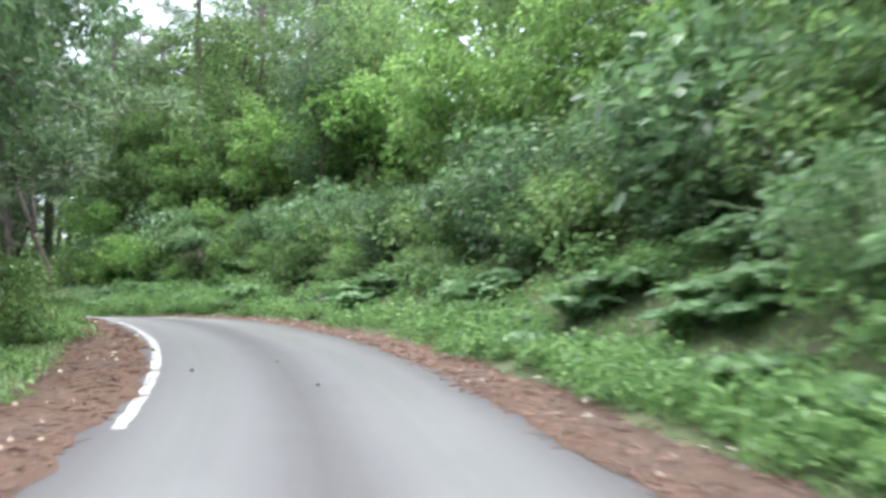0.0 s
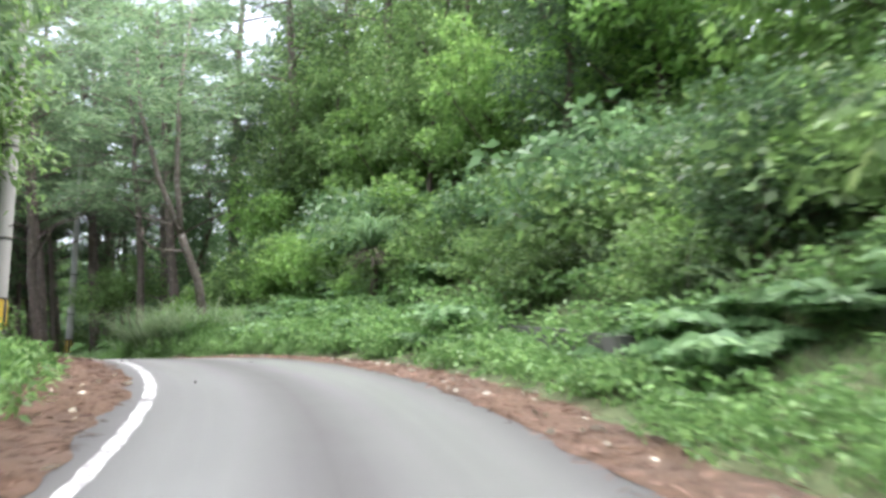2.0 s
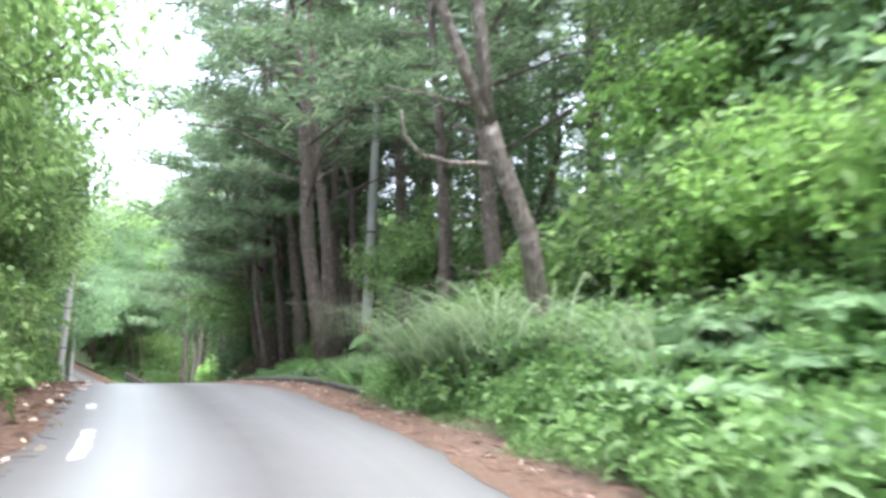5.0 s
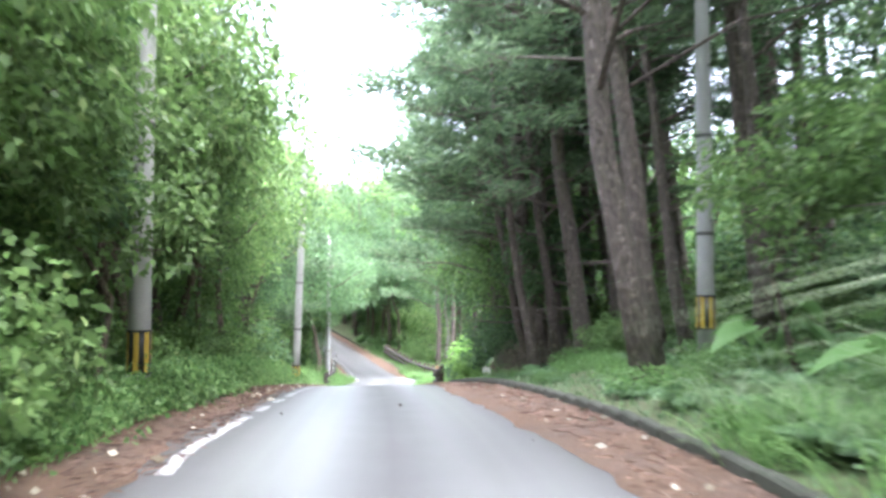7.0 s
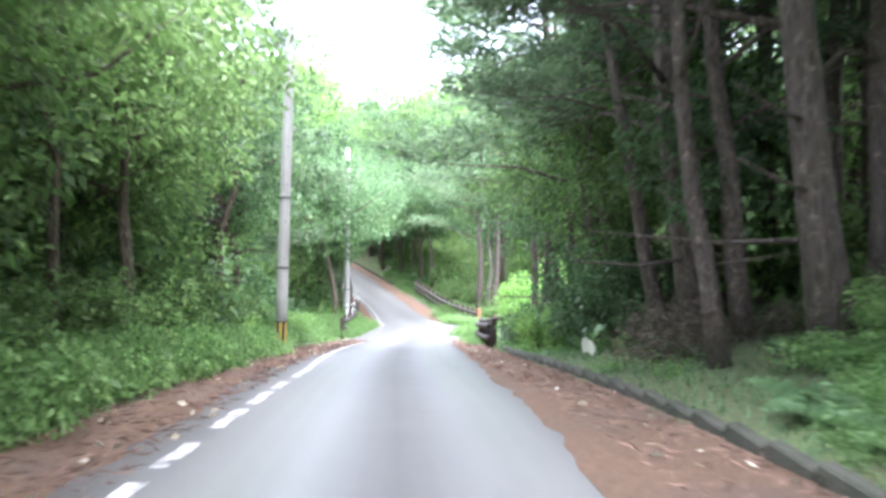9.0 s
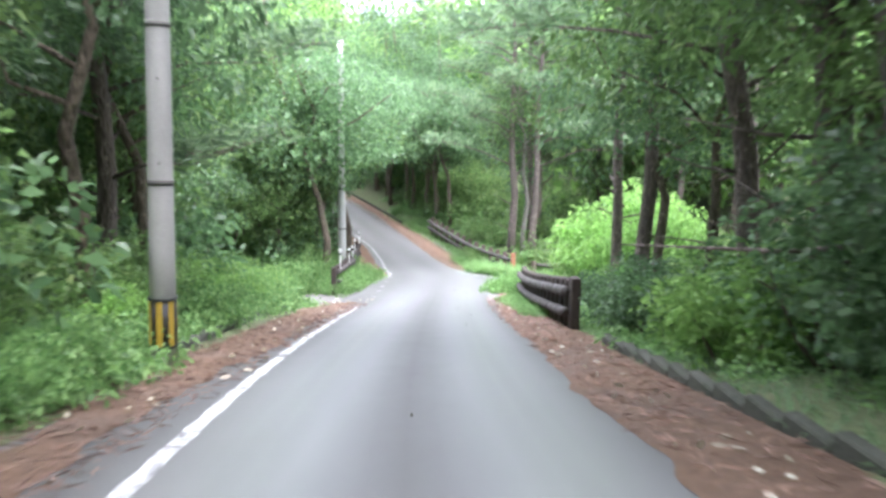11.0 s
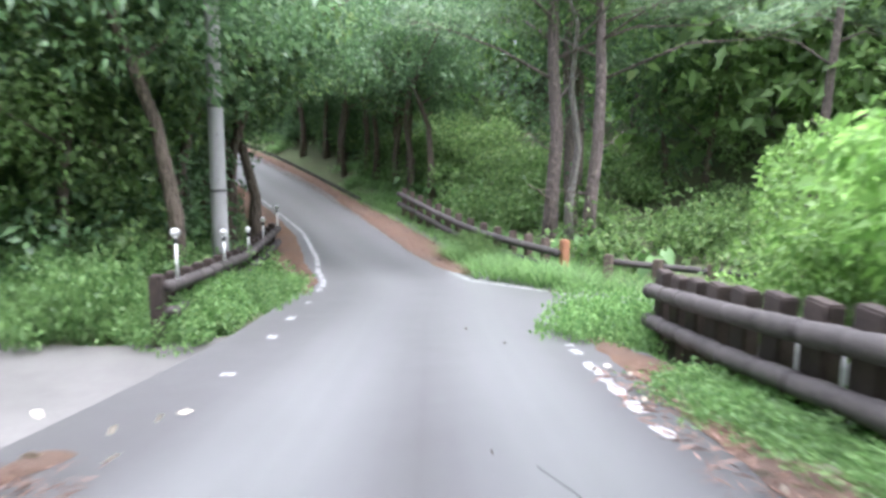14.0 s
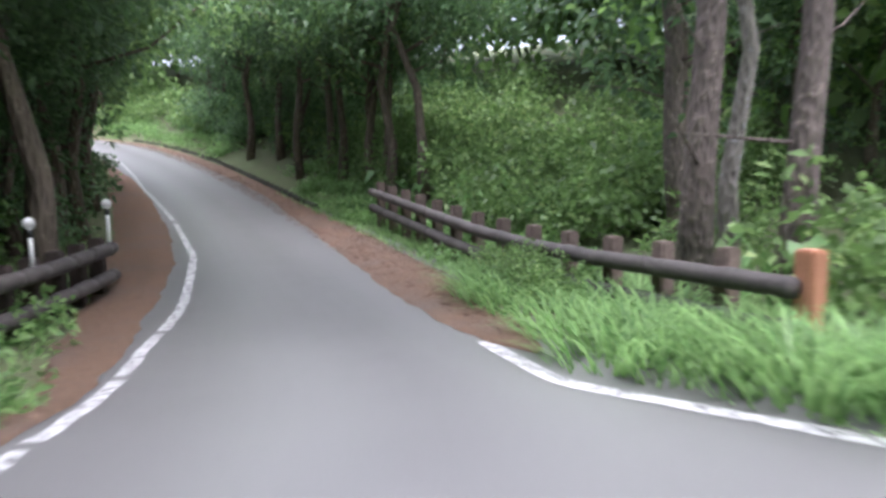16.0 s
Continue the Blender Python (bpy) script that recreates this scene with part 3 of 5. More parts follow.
def make_pine(kind, seed, tall, trunk, first, lean=(0.0, 0.0), reach=3.0, label="tall pine with scaly dark bark and a feathery crown", boughs=17, per=7):
    rng = np.random.RandomState(seed)
    t = thing("pine_tree", (0, 0, -200), label, "tree")
    n = 9
    sway = np.cumsum(rng.normal(size=(n, 2)) * 0.07, 0)
    pts = [np.array([lean[0] * tall * (k / (n - 1)) + sway[k, 0] * (k > 0), lean[1] * tall * (k / (n - 1)) + sway[k, 1] * (k > 0), tall * k / (n - 1) - (0.5 if k == 0 else 0)]) for k in range(n)]
    rad = trunk * np.linspace(1, 0.25, n) ** 0.9
    rad[0] *= 1.3
    part("trunk", tubes("trunk", [(pts, rad, 12)], PINE_BARK), None, t)

    def at(h):
        return np.array([np.interp(h, [p[2] for p in pts], [p[j] for p in pts]) for j in range(3)])

    ends = []
    for k in range(boughs):
        u = k / (boughs - 1)
        h = first + (tall * 0.98 - first) * u**0.9
        a = k * 2.4 + rng.normal() * 0.5
        ln = reach * (1.1 - 0.7 * u) * rng.uniform(0.6, 1.25)
        o = np.array([math.cos(a), math.sin(a), 0])
        b = at(h)
        p = [b, b + o * ln * 0.4 + (0, 0, ln * 0.16), b + o * ln * 0.75 + rng.normal(size=3) * 0.15 + (0, 0, ln * 0.2), b + o * ln + (0, 0, ln * 0.28)]
        twigs = [(p, [trunk * 0.24, trunk * 0.15, trunk * 0.08, 0.01], 6)]
        for w in np.linspace(0.35, 1.0, 7):
            c = p[1] * (1 - w) + p[3] * w
            for _ in range(2):
                side = np.array([-o[1], o[0], 0.12]) * rng.uniform(-0.95, 0.95) + o * 0.2
                e = c + side + rng.normal(size=3) * (0.15, 0.15, 0.1) + (0, 0, 0.15)
                ends.append(e)
                ends.append((e + c) / 2 + (0, 0, 0.1))
                twigs.append(([c, e], [0.014, 0.005], 3))
        part("limb", tubes("limb", twigs, PINE_BARK), None, t)
    for k in range(3):
        h = first * rng.uniform(0.4, 0.95)
        a = rng.rand() * 6.28
        o = np.array([math.cos(a), math.sin(a), rng.uniform(0, 0.5)])
        b = at(h)
        ln = rng.uniform(0.6, 2.0)
        part("dead_limb", tubes("dead_limb", [([b, b + o * ln * 0.5, b + o * ln + rng.normal(size=3) * 0.15], [0.035, 0.02, 0.006], 5)], PINE_BARK), None, t)
    part("crown", pine_crown(rng, np.array(ends), per, 0.42, 0.03, (0.2, 0.2, 0.09)), None, t)
    return keep(kind, t)


def big_leaf(rng, size):
    """One heart-shaped leaf, folded a little along its rib, tip towards +x."""
    out = [(0, 0, 0), (-0.18, 0.24, 0.04), (0.12, 0.36, 0.07), (0.5, 0.26, 0.03), (1, 0, -0.18), (0.5, -0.26, 0.03), (0.12, -0.36, 0.07), (-0.18, -0.24, 0.04), (0.5, 0, -0.03)]
    f = [(0, 2, 1), (0, 8, 2), (8, 3, 2), (8, 4, 3), (0, 7, 6), (0, 6, 8), (8, 6, 5), (8, 5, 4)]
    return np.array(out) * size, f


def make_big_leaf_plant(seed, count, size, tall, label="large glossy heart-leaved plant"):
    rng = np.random.RandomState(seed)
    t = thing("elephant_ear", (0, 0, -200), label, "plant")
    for k in range(count):
        a = 2 * math.pi * k / count + rng.normal() * 0.4
        o = np.array([math.cos(a), math.sin(a), 0])
        h = tall * rng.uniform(0.5, 1.1)
        r = tall * rng.uniform(0.25, 0.6)
        top = o * r + (0, 0, h)
        sv, sf = tube([(0, 0, -0.1), o * r * 0.35 + (0, 0, h * 0.65), top], [0.022, 0.016, 0.01], 5)
        lv, lf = big_leaf(rng, size * rng.uniform(0.7, 1.15))
        m = Euler((rng.normal() * 0.3, rng.uniform(0.2, 0.9), a)).to_matrix()
        lv = [tuple(m @ Vector(q) + Vector(top)) for q in lv]
        v = [tuple(q) for q in sv] + lv
        f = sf + [tuple(i + len(sv) for i in q) for q in lf]
        part("leaf", mesh_from("leaf", v, f, LEAF["broad"], True), None, t)
    return keep("bigleaf", t)


for k in range(3):
    make_shrub("shrub", LEAF["shrub"], 10 + k, (0.95, 0.95, 0.6), 0.75, 42, 62, 0.33, 0.1, 0.03, "dense green shrub with small leaves")
    make_shrub("dark", LEAF["dark"], 20 + k, (1.0, 1.0, 0.75), 0.9, 42, 62, 0.35, 0.105, 0.031, "dark glossy evergreen shrub")
    make_shrub("shrub_far", LEAF["shrub"], 110 + k, (1.0, 1.0, 0.65), 0.75, 26, 32, 0.4, 0.16, 0.046, "green shrub")
    make_shrub("dark_far", LEAF["dark"], 120 + k, (1.05, 1.05, 0.8), 0.9, 24, 30, 0.42, 0.17, 0.05, "dark shrub")
    make_shrub("low_far", LEAF["grass"], 134 + k, (0.8, 0.8, 0.2), 0.24, 20, 17, 0.26, 0.13, 0.034, "low weeds")
for k in range(2):
    make_shrub("lime", LEAF["lime"], 30 + k, (0.8, 0.8, 0.6), 0.75, 34, 60, 0.3, 0.1, 0.033, "bright lime green leafy bush")
    make_shrub("low", LEAF["grass"], 34 + k, (0.8, 0.8, 0.2), 0.24, 30, 56, 0.25, 0.075, 0.021, "low bright green weeds along the verge", "weed_clump")
    make_fern(40 + k, 11, 0.95)
    make_tuft("reed", LEAF["reed"], 44 + k, 84, 0.3, 1.7, 0.013, "tall arching silver grass clump", "silver_grass", 1.0)
    make_tuft("tall", LEAF["grass"], 48 + k, 70, 0.4, 0.8, 0.015, "tuft of long green roadside grass", "grass_tuft", 0.8)
    make_big_leaf_plant(52 + k, 8, 0.62, 1.0)
make_shrub("brush", LEAF["dead"], 38, (1.2, 1.0, 0.45), 0.35, 34, 40, 0.34, 0.13, 0.012, "heap of dry brown branches and leaves")
for k in range(3):
    make_tree("broad", LEAF["shrub"], SHRUB_STEM, 60 + k, 8.5, (2.2, 2.2, 4.1), 5.2, 96, 74, 0.68, 0.17, 0.044, 0.12, "broadleaved tree with a dense green crown to the ground")
    make_tree("darktree", LEAF["dark"], SHRUB_STEM, 70 + k, 9.5, (2.3, 2.3, 4.5), 5.6, 96, 74, 0.7, 0.17, 0.044, 0.14, "dark evergreen tree with a dense crown")
    make_tree("fartree", LEAF["shrub" if k < 2 else "lime"], SHRUB_STEM, 76 + k, 9.5, (2.8, 2.8, 4.6), 5.8, 46, 17, 1.1, 0.46, 0.15, 0.14, "tree of the far woods", 3)
    make_tree("backtree", LEAF["dark" if k else "shrub"], SHRUB_STEM, 176 + k, 9.5, (2.4, 2.4, 4.6), 5.6, 80, 58, 0.8, 0.2, 0.055, 0.14, "dark evergreen tree standing back from the road", 4)
make_tree("canopy", LEAF["shrub"], SHRUB_STEM, 97, 6.0, (2.7, 2.7, 2.0), 5.0, 84, 66, 0.58, 0.16, 0.042, 0.11, "broadleaved tree with a crown held clear of the ground", 8)
make_tree("canopy", LEAF["dark"], SHRUB_STEM, 98, 6.5, (2.9, 2.9, 2.2), 5.3, 88, 66, 0.6, 0.16, 0.042, 0.13, "dark tree with a crown reaching over the road", 8)
make_tree("young", LEAF["dark"], SHRUB_STEM, 91, 4.4, (1.5, 1.5, 1.45), 3.35, 46, 64, 0.46, 0.15, 0.045, 0.06, "young broadleaved tree with a low hanging crown", 6)
make_tree("young", LEAF["shrub"], SHRUB_STEM, 92, 4.0, (1.4, 1.4, 1.35), 3.1, 44, 64, 0.44, 0.14, 0.042, 0.055, "young leafy tree with a low hanging crown", 6)
make_tree("limetree", LEAF["lime"], SHRUB_STEM, 95, 3.4, (1.6, 1.6, 1.6), 2.0, 72, 84, 0.4, 0.14, 0.044, 0.08, "big bright green bush behind the timber rail", 6)
make_tree("paletree", LEAF["shrub"], PALE_BARK, 96, 8, (2.6, 2.6, 2.2), 8.2, 70, 66, 0.68, 0.17, 0.044, 0.14, "pale-barked tree forking among the pines", 9)
for k in range(4):
    make_pine("pine", 80 + k, 13 + k, 0.17 + 0.015 * k, 5.0 + 0.6 * k, (0.02 * (k - 1.5), 0.015 * (k - 1)), 3.4)
make_pine("bigpine", 86, 15, 0.22, 4.6, (0.0, 0.0), 5.2, boughs=22, per=10, label="big old pine with long boughs over the road")
make_pine("bigpine", 87, 14, 0.2, 5.2, (0.02, 0.0), 4.8, boughs=22, per=10, label="big old pine with long boughs over the road")
make_pine("overhang", 88, 11, 0.2, 2.6, (0.0, 0.0), 3.6, boughs=20, per=10, label="spreading pine with boughs reaching over the road")


def on_ground(x, y, sink=0.0):
    return (x, y, float(height([(x, y)])[0]) - sink)


JOINED, PARTS, ARRAYS = {}, {}, {}


def plant(kind, x, y, scale=1.0, turn=None, rng=random, label="", group="", sink=0.06, which=None, joined=False, lean=(0, 0), stretch=1.0):
    src = PROTO[kind][rng.randrange(len(PROTO[kind])) if which is None else which]
    a = rng.random() * 6.283 if turn is None else turn
    m = Matrix.Translation(on_ground(x, y, sink)) @ Euler((lean[0], lean[1], 0)).to_matrix().to_4x4() @ Matrix.Rotation(a, 4, "Z") @ Matrix.Diagonal((scale, scale, scale * stretch, 1))
    if joined:
        JOINED.setdefault(kind, []).append((src, m))
        return None
    if src not in PARTS:
        PARTS[src] = [(c.name.split(".")[0], c.data) for c in src.children]
    ob = new(src.name.split(".")[0])
    ob.matrix_basis = m
    ob.empty_display_size = 0.2
    tagged(ob, label or src["label"], src["category"], group)
    for name, data in PARTS[src]:
        new(name, data).parent = ob
    return ob


def here(s, l):
    x, y, _ = spot(np.array([float(s)]), np.array([float(l)]))[0]
    return float(x), float(y)


def clear_of_roads(x, y, r):
    p = np.array([(x, y)])
    s, l, _ = along(p)[0]
    if near_line(p, SIDE_RIGHT)[0] < 2.0 + r or near_line(p, SIDE_LEFT)[0] < 2.1 + r:
        return False
    return abs(l) > 2.6 + r


def scatter(kind, s0, s1, l0, l1, count, lo, hi, seed, radius=0.9, group="", joined=False, stretch=1.0):
    rng = random.Random(seed)
    for _ in range(count):
        s, l = rng.uniform(s0, s1), rng.uniform(l0, l1)
        x, y = here(s, l)
        k = rng.uniform(lo, hi)
        if clear_of_roads(x, y, radius * k * 0.85):
            plant(kind, x, y, k, rng=rng, group=group, joined=joined, lean=(rng.gauss(0, 0.05), rng.gauss(0, 0.05)), stretch=stretch)


# ---- planting, stretch by stretch ----
# the bushy bank beside the bend
scatter("low_far", 14, 46, 2.95, 3.5, 50, 0.6, 0.95, 1, 0.4, joined=True)
scatter("low_far", 10, 47, 3.0, 5.2, 130, 0.7, 1.1, 101, 0.35, joined=True)
scatter("fern", 12, 46, 3.3, 5.2, 50, 0.8, 1.3, 2, 0.4, "ferns on the bank")
scatter("fern", 8, 46, 3.6, 7.0, 84, 0.8, 1.5, 102, 0.4, joined=True)
scatter("shrub", 10, 46, 4.2, 6.5, 40, 0.7, 1.2, 3)
scatter("shrub_far", -4, 46, 5, 13, 135, 0.9, 1.6, 103, joined=True)
scatter("dark", 10, 46, 4.8, 7.5, 24, 0.8, 1.3, 4)
scatter("dark_far", -4, 46, 5.5, 14, 80, 0.9, 1.7, 104, joined=True)
scatter("lime", 26, 46, 4.4, 9, 16, 0.7, 1.3, 5)
scatter("dark", 8, 28, 4.4, 8, 12, 0.8, 1.3, 505)
scatter("reed", 0, 46, 3.9, 9, 60, 0.6, 1.05, 6, 0.4)
scatter("broad", 0, 46, 7.0, 12, 16, 0.8, 1.1, 7, 0.5)
scatter("broad", 4, 38, 8.0, 13, 8, 0.8, 1.15, 8, 0.5)
scatter("backtree", -12, 46, 10, 20, 22, 0.9, 1.2, 9, 0.5)
scatter("fartree", -6, 47, 13, 26, 40, 1.0, 1.5, 108, 0.5, joined=True)
scatter("pine", 36, 50, 7, 20, 9, 0.9, 1.2, 109, 0.5, "pines of the roadside wood")
for s, l, k in ((42.6, 3.7, 1.15), (43.3, 3.5, 1.2), (44.0, 3.7, 1.1), (44.6, 3.4, 1.0), (41.6, 3.6, 1.1), (45.3, 3.6, 0.9), (40.6, 3.5, 1.0)):
    plant("reed", *here(s, l), k)
for s, l, k in ((38.2, 5.2, 1.4), (39.6, 5.0, 1.5), (40.6, 5.4, 1.5), (37.2, 6.2, 1.6), (42.0, 5.8, 1.4)):
    plant("lime", *here(s, l), k)
# inside of the bend and the green wall along the straight
scatter("low_far", 24, 70, -3.7, -3.0, 60, 0.6, 1.0, 11, 0.4, joined=True)
scatter("low_far", 18, 70, -4.8, -3.2, 110, 0.6, 1.0, 111, 0.35, joined=True)
scatter("shrub", 20, 69, -5.2, -3.9, 30, 0.7, 1.1, 12)
scatter("shrub", 36, 69, -6.0, -4.2, 26, 0.9, 1.5, 13)
scatter("dark_far", 14, 69, -10, -5.4, 64, 0.9, 1.6, 113, joined=True)
scatter("broad", 33, 70, -6.6, -4.9, 22, 0.8, 1.15, 14, 0.4)
scatter("broad", 38, 70, -7.6, -5.2, 12, 0.9, 1.2, 15, 0.4)
scatter("darktree", 44, 70, -7.6, -5.2, 5, 0.9, 1.2, 17, 0.4)
scatter("backtree", 16, 72, -13, -7.0, 20, 0.9, 1.3, 16, 0.5)
scatter("fartree", 20, 72, -22, -10, 40, 1.0, 1.5, 115, 0.5, joined=True)
for s, l, kind, k in ((40.5, -4.7, "broad", 0.75), (43.0, -4.9, "broad", 0.85), (45.6, -4.6, "broad", 0.8), (42.4, -3.9, "broad", 0.62), (44.6, -3.9, "broad", 0.66), (46.6, -4.0, "broad", 0.66), (48.2, -4.7, "broad", 0.85), (92.6, -6.6, "darktree", 1.0), (95.2, -5.8, "darktree", 1.0), (99.4, -4.9, "darktree", 0.95), (102.4, -4.8, "darktree", 1.0), (105.6, -4.8, "darktree", 1.0), (50.6, -4.6, "broad", 0.75), (24.0, -6.0, "darktree", 0.95), (27.0, -6.2, "darktree", 0.9), (30.5, -5.6, "broad", 0.8)):
    plant(kind, *here(s, l), k)
for s, l, k in ((40.4, -3.5, 1.1), (42.0, -3.4, 1.2), (43.6, -3.4, 1.3), (45.2, -3.4, 1.35), (46.8, -3.5, 1.3), (48.4, -3.6, 1.3), (49.6, -3.8, 1.1)):
    plant("shrub", *here(s, l), k)
for s, l, k in ((51.0, 9.0, 0.9), (54.0, 9.6, 0.95), (57.4, 9.2, 0.9), (33.4, 7.2, 0.9)):
    plant("darktree", *here(s, l), k)
for s, l, k in ((30.0, 5.4, 1.2), (32.2, 5.6, 1.3), (34.6, 5.8, 1.2), (28.0, 5.4, 1.2)):
    plant("dark", *here(s, l), k)
for s, l, k in ((41.6, -4.0, 1.0), (44.2, -4.0, 1.2), (46.8, -4.0, 1.0), (49.4, -4.1, 1.2), (38.8, -4.2, 1.0)):
    plant("lime", *here(s, l), k)
plant("bigpine", *here(21.6, -5.6), 0.8, which=0, turn=0.7, lean=(0.0, 0.06))
plant("overhang", *here(26.6, -5.6), 1.0, turn=0.7)
scatter("low_far", 34, 46, 2.85, 4.2, 46, 0.6, 1.0, 411, 0.1, joined=True)
scatter("low_far", 34, 46, 2.9, 4.6, 70, 0.7, 1.1, 412, 0.1, joined=True)
scatter("fern", 36, 46, 3.2, 4.6, 16, 0.7, 1.1, 413, 0.1, "ferns on the bank")
# the pine wood
scatter("pine", 47, 69, 6.5, 22, 18, 0.85, 1.15, 21, 0.6, "pines of the roadside wood")
scatter("backtree", 48, 68, 15, 24, 6, 0.8, 1.1, 922, 0.5)
scatter("dark_far", 46, 66, 9, 16, 14, 0.8, 1.4, 923, joined=True)
scatter("shrub_far", 44, 69, 6, 16, 40, 0.8, 1.5, 122, joined=True)
scatter("low_far", 45, 70, 3.2, 8, 80, 0.4, 0.7, 123, 0.3, joined=True)
scatter("low", 46, 60, 3.0, 5.5, 16, 0.5, 0.9, 523, 0.3, "weeds on the pine wood floor")
scatter("fern", 46, 58, 3.3, 6, 18, 0.6, 1.0, 524, 0.3, "ferns on the pine wood floor")
scatter("shrub", 48, 60, 5.0, 8, 9, 0.6, 0.9, 525, 0.5)
scatter("tall", 45.5, 49.5, 2.9, 4.2, 16, 0.7, 1.0, 526, 0.1)
scatter("fern", 46, 68, 4, 9, 26, 0.6, 1.1, 24, 0.5, joined=True)
scatter("fartree", 40, 74, 22, 40, 20, 0.8, 1.2, 125, 0.5, joined=True)
for s, l, k in ((65.2, 5.4, 0.8), (66.8, 5.2, 0.85), (68.4, 5.2, 0.9)):
    plant("broad", *here(s, l), k)
for s, l, k in ((66.0, 9.0, 1.1), (69.0, 8.0, 1.2)):
    plant("backtree", *here(s, l), k)
for s, l, k in ((65.4, 4.5, 1.2), (66.6, 4.3, 1.3), (68.2, 4.4, 1.2)):
    plant("dark", *here(s, l), k)
plant("lime", *here(69.4, 3.75), 1.15)
plant("lime", *here(70.9, 4.0), 1.0)
for s, l, k in ((73.0, 3.7, 0.8), (71.9, 3.9, 0.9), (74.0, 4.1, 0.9), (75.4, 4.0, 0.8)):
    plant("dark", *here(s, l), k)
# round the junction
scatter("low_far", 69, 86, 3.3, 6, 90, 0.45, 0.8, 131, 0.4, joined=True)
scatter("shrub", 69, 86, 4.4, 9, 22, 0.8, 1.3, 32)
scatter("shrub_far", 69, 90, 6, 16, 50, 0.8, 1.5, 132, joined=True)
scatter("backtree", 70, 84, 10, 22, 8, 0.9, 1.3, 33, 0.5)
scatter("fartree", 68, 110, 16, 36, 46, 1.0, 1.5, 134, 0.5, joined=True)
scatter("pine", 72, 112, 7.5, 24, 18, 0.9, 1.3, 34, 0.6, "pines beyond the junction")
scatter("low_far", 70, 82, -5.5, -3.6, 60, 0.7, 1.1, 35, 0.4, joined=True)
scatter("low_far", 87, 98, -7.5, -3.5, 60, 0.7, 1.1, 135, 0.3, joined=True)
scatter("low", 88.0, 93, -3.6, -3.1, 12, 0.7, 0.9, 136, 0.3, "weeds before the rail")
scatter("shrub", 68, 82, -8, -4.8, 20, 0.8, 1.2, 36)
scatter("lime", 70, 81, -6.2, -4.2, 12, 0.6, 0.9, 136)
scatter("shrub_far", 88, 112, -9, -4.8, 30, 0.8, 1.3, 37, joined=True)
scatter("dark_far", 66, 124, -11, -5.2, 70, 0.9, 1.6, 137, joined=True)
scatter("broad", 68, 104, -8.5, -5.6, 12, 0.85, 1.15, 38, 0.45)
scatter("backtree", 66, 126, -14, -7, 22, 0.9, 1.3, 338, 0.5)
scatter("fartree", 64, 150, -26, -9, 84, 1.0, 1.6, 138, 0.5, joined=True)
scatter("tall", 96, 112, 2.5, 4.2, 70, 0.5, 0.8, 140, 0.2, joined=True)
scatter("shrub_far", 92, 112, 4.6, 14, 50, 0.8, 1.4, 641, joined=True)
scatter("dark_far", 112, 132, 4.4, 14, 60, 0.8, 1.5, 141, joined=True)
scatter("low_far", 96, 114, 2.8, 4.8, 60, 0.6, 1.0, 142, 0.4, joined=True)
scatter("backtree", 97, 134, 7.5, 16, 18, 0.9, 1.3, 43, 0.5)
scatter("fartree", 96, 148, 12, 34, 70, 1.0, 1.6, 143, 0.5, joined=True)
scatter("fartree", 94, 126, 14, 26, 20, 1.0, 1.3, 741, 0.5, joined=True)
scatter("darktree", 99, 128, -6.6, -4.6, 18, 0.8, 1.15, 339, 0.3)
scatter("dark_far", 99, 128, -5.2, -3.9, 24, 0.7, 1.1, 340, joined=True)
scatter("low_far", 122, 146, 2.6, 7, 80, 0.8, 1.3, 341, 0.4, joined=True)
scatter("shrub_far", 124, 146, 4.5, 12, 60, 0.9, 1.6, 342, joined=True)
scatter("backtree", 126, 147, 5, 16, 16, 0.9, 1.3, 343, 0.5)
scatter("brush", 61.4, 64.6, 3.9, 5.8, 9, 0.55, 0.9, 344, 0.3)
scatter("fartree", 139, 149, -14, 14, 60, 1.0, 1.5, 144, -2, joined=True)
for k in range(40):
    plant("fartree", -112 - 1.1 * k, 38 + 5.5 * math.sin(k * 2.3) + 0.05 * k, 1.2 + 0.02 * k, joined=True)
for x, y in ((-85.3, 50.7), (-92.4, 54.1), (-101.1, 58.4), (-84.6, 52.1), (-91.4, 56.0), (-99.9, 60.8), (-83.7, 53.6), (-90.3, 57.8), (-98.6, 63.0), (-83.0, 54.7), (-89.4, 59.2), (-97.4, 64.9)):
    plant("fartree", x, y, 1.15, joined=True)
_r = random.Random(77)
for k in range(62):
    s = _r.uniform(12, 46)
    plant("low", *here(s, _r.uniform(2.75, 3.6)), _r.uniform(0.5, 0.85), rng=_r, group="weeds along the verge")
for s, l in ((48.6, 3.3), (49.4, 3.6), (50.2, 3.3), (50.8, 3.9)):
    plant("reed", *here(s, l), _r.uniform(0.5, 0.65), rng=_r)
for k in range(18):
    plant("low", *here(37 + 0.45 * k, _r.uniform(2.55, 2.95)), _r.uniform(0.45, 0.65), rng=_r, group="weeds along the verge")
for s, l in ((43.0, 3.3), (43.6, 3.2), (44.2, 3.1), (44.8, 3.2), (45.4, 3.3)):
    plant("reed", *here(s, l), _r.uniform(1.15, 1.4), rng=_r)
for k in range(9):
    plant("reed", *here(_r.uniform(42.5, 47.0), _r.uniform(3.3, 4.5)), _r.uniform(1.05, 1.35), rng=_r)
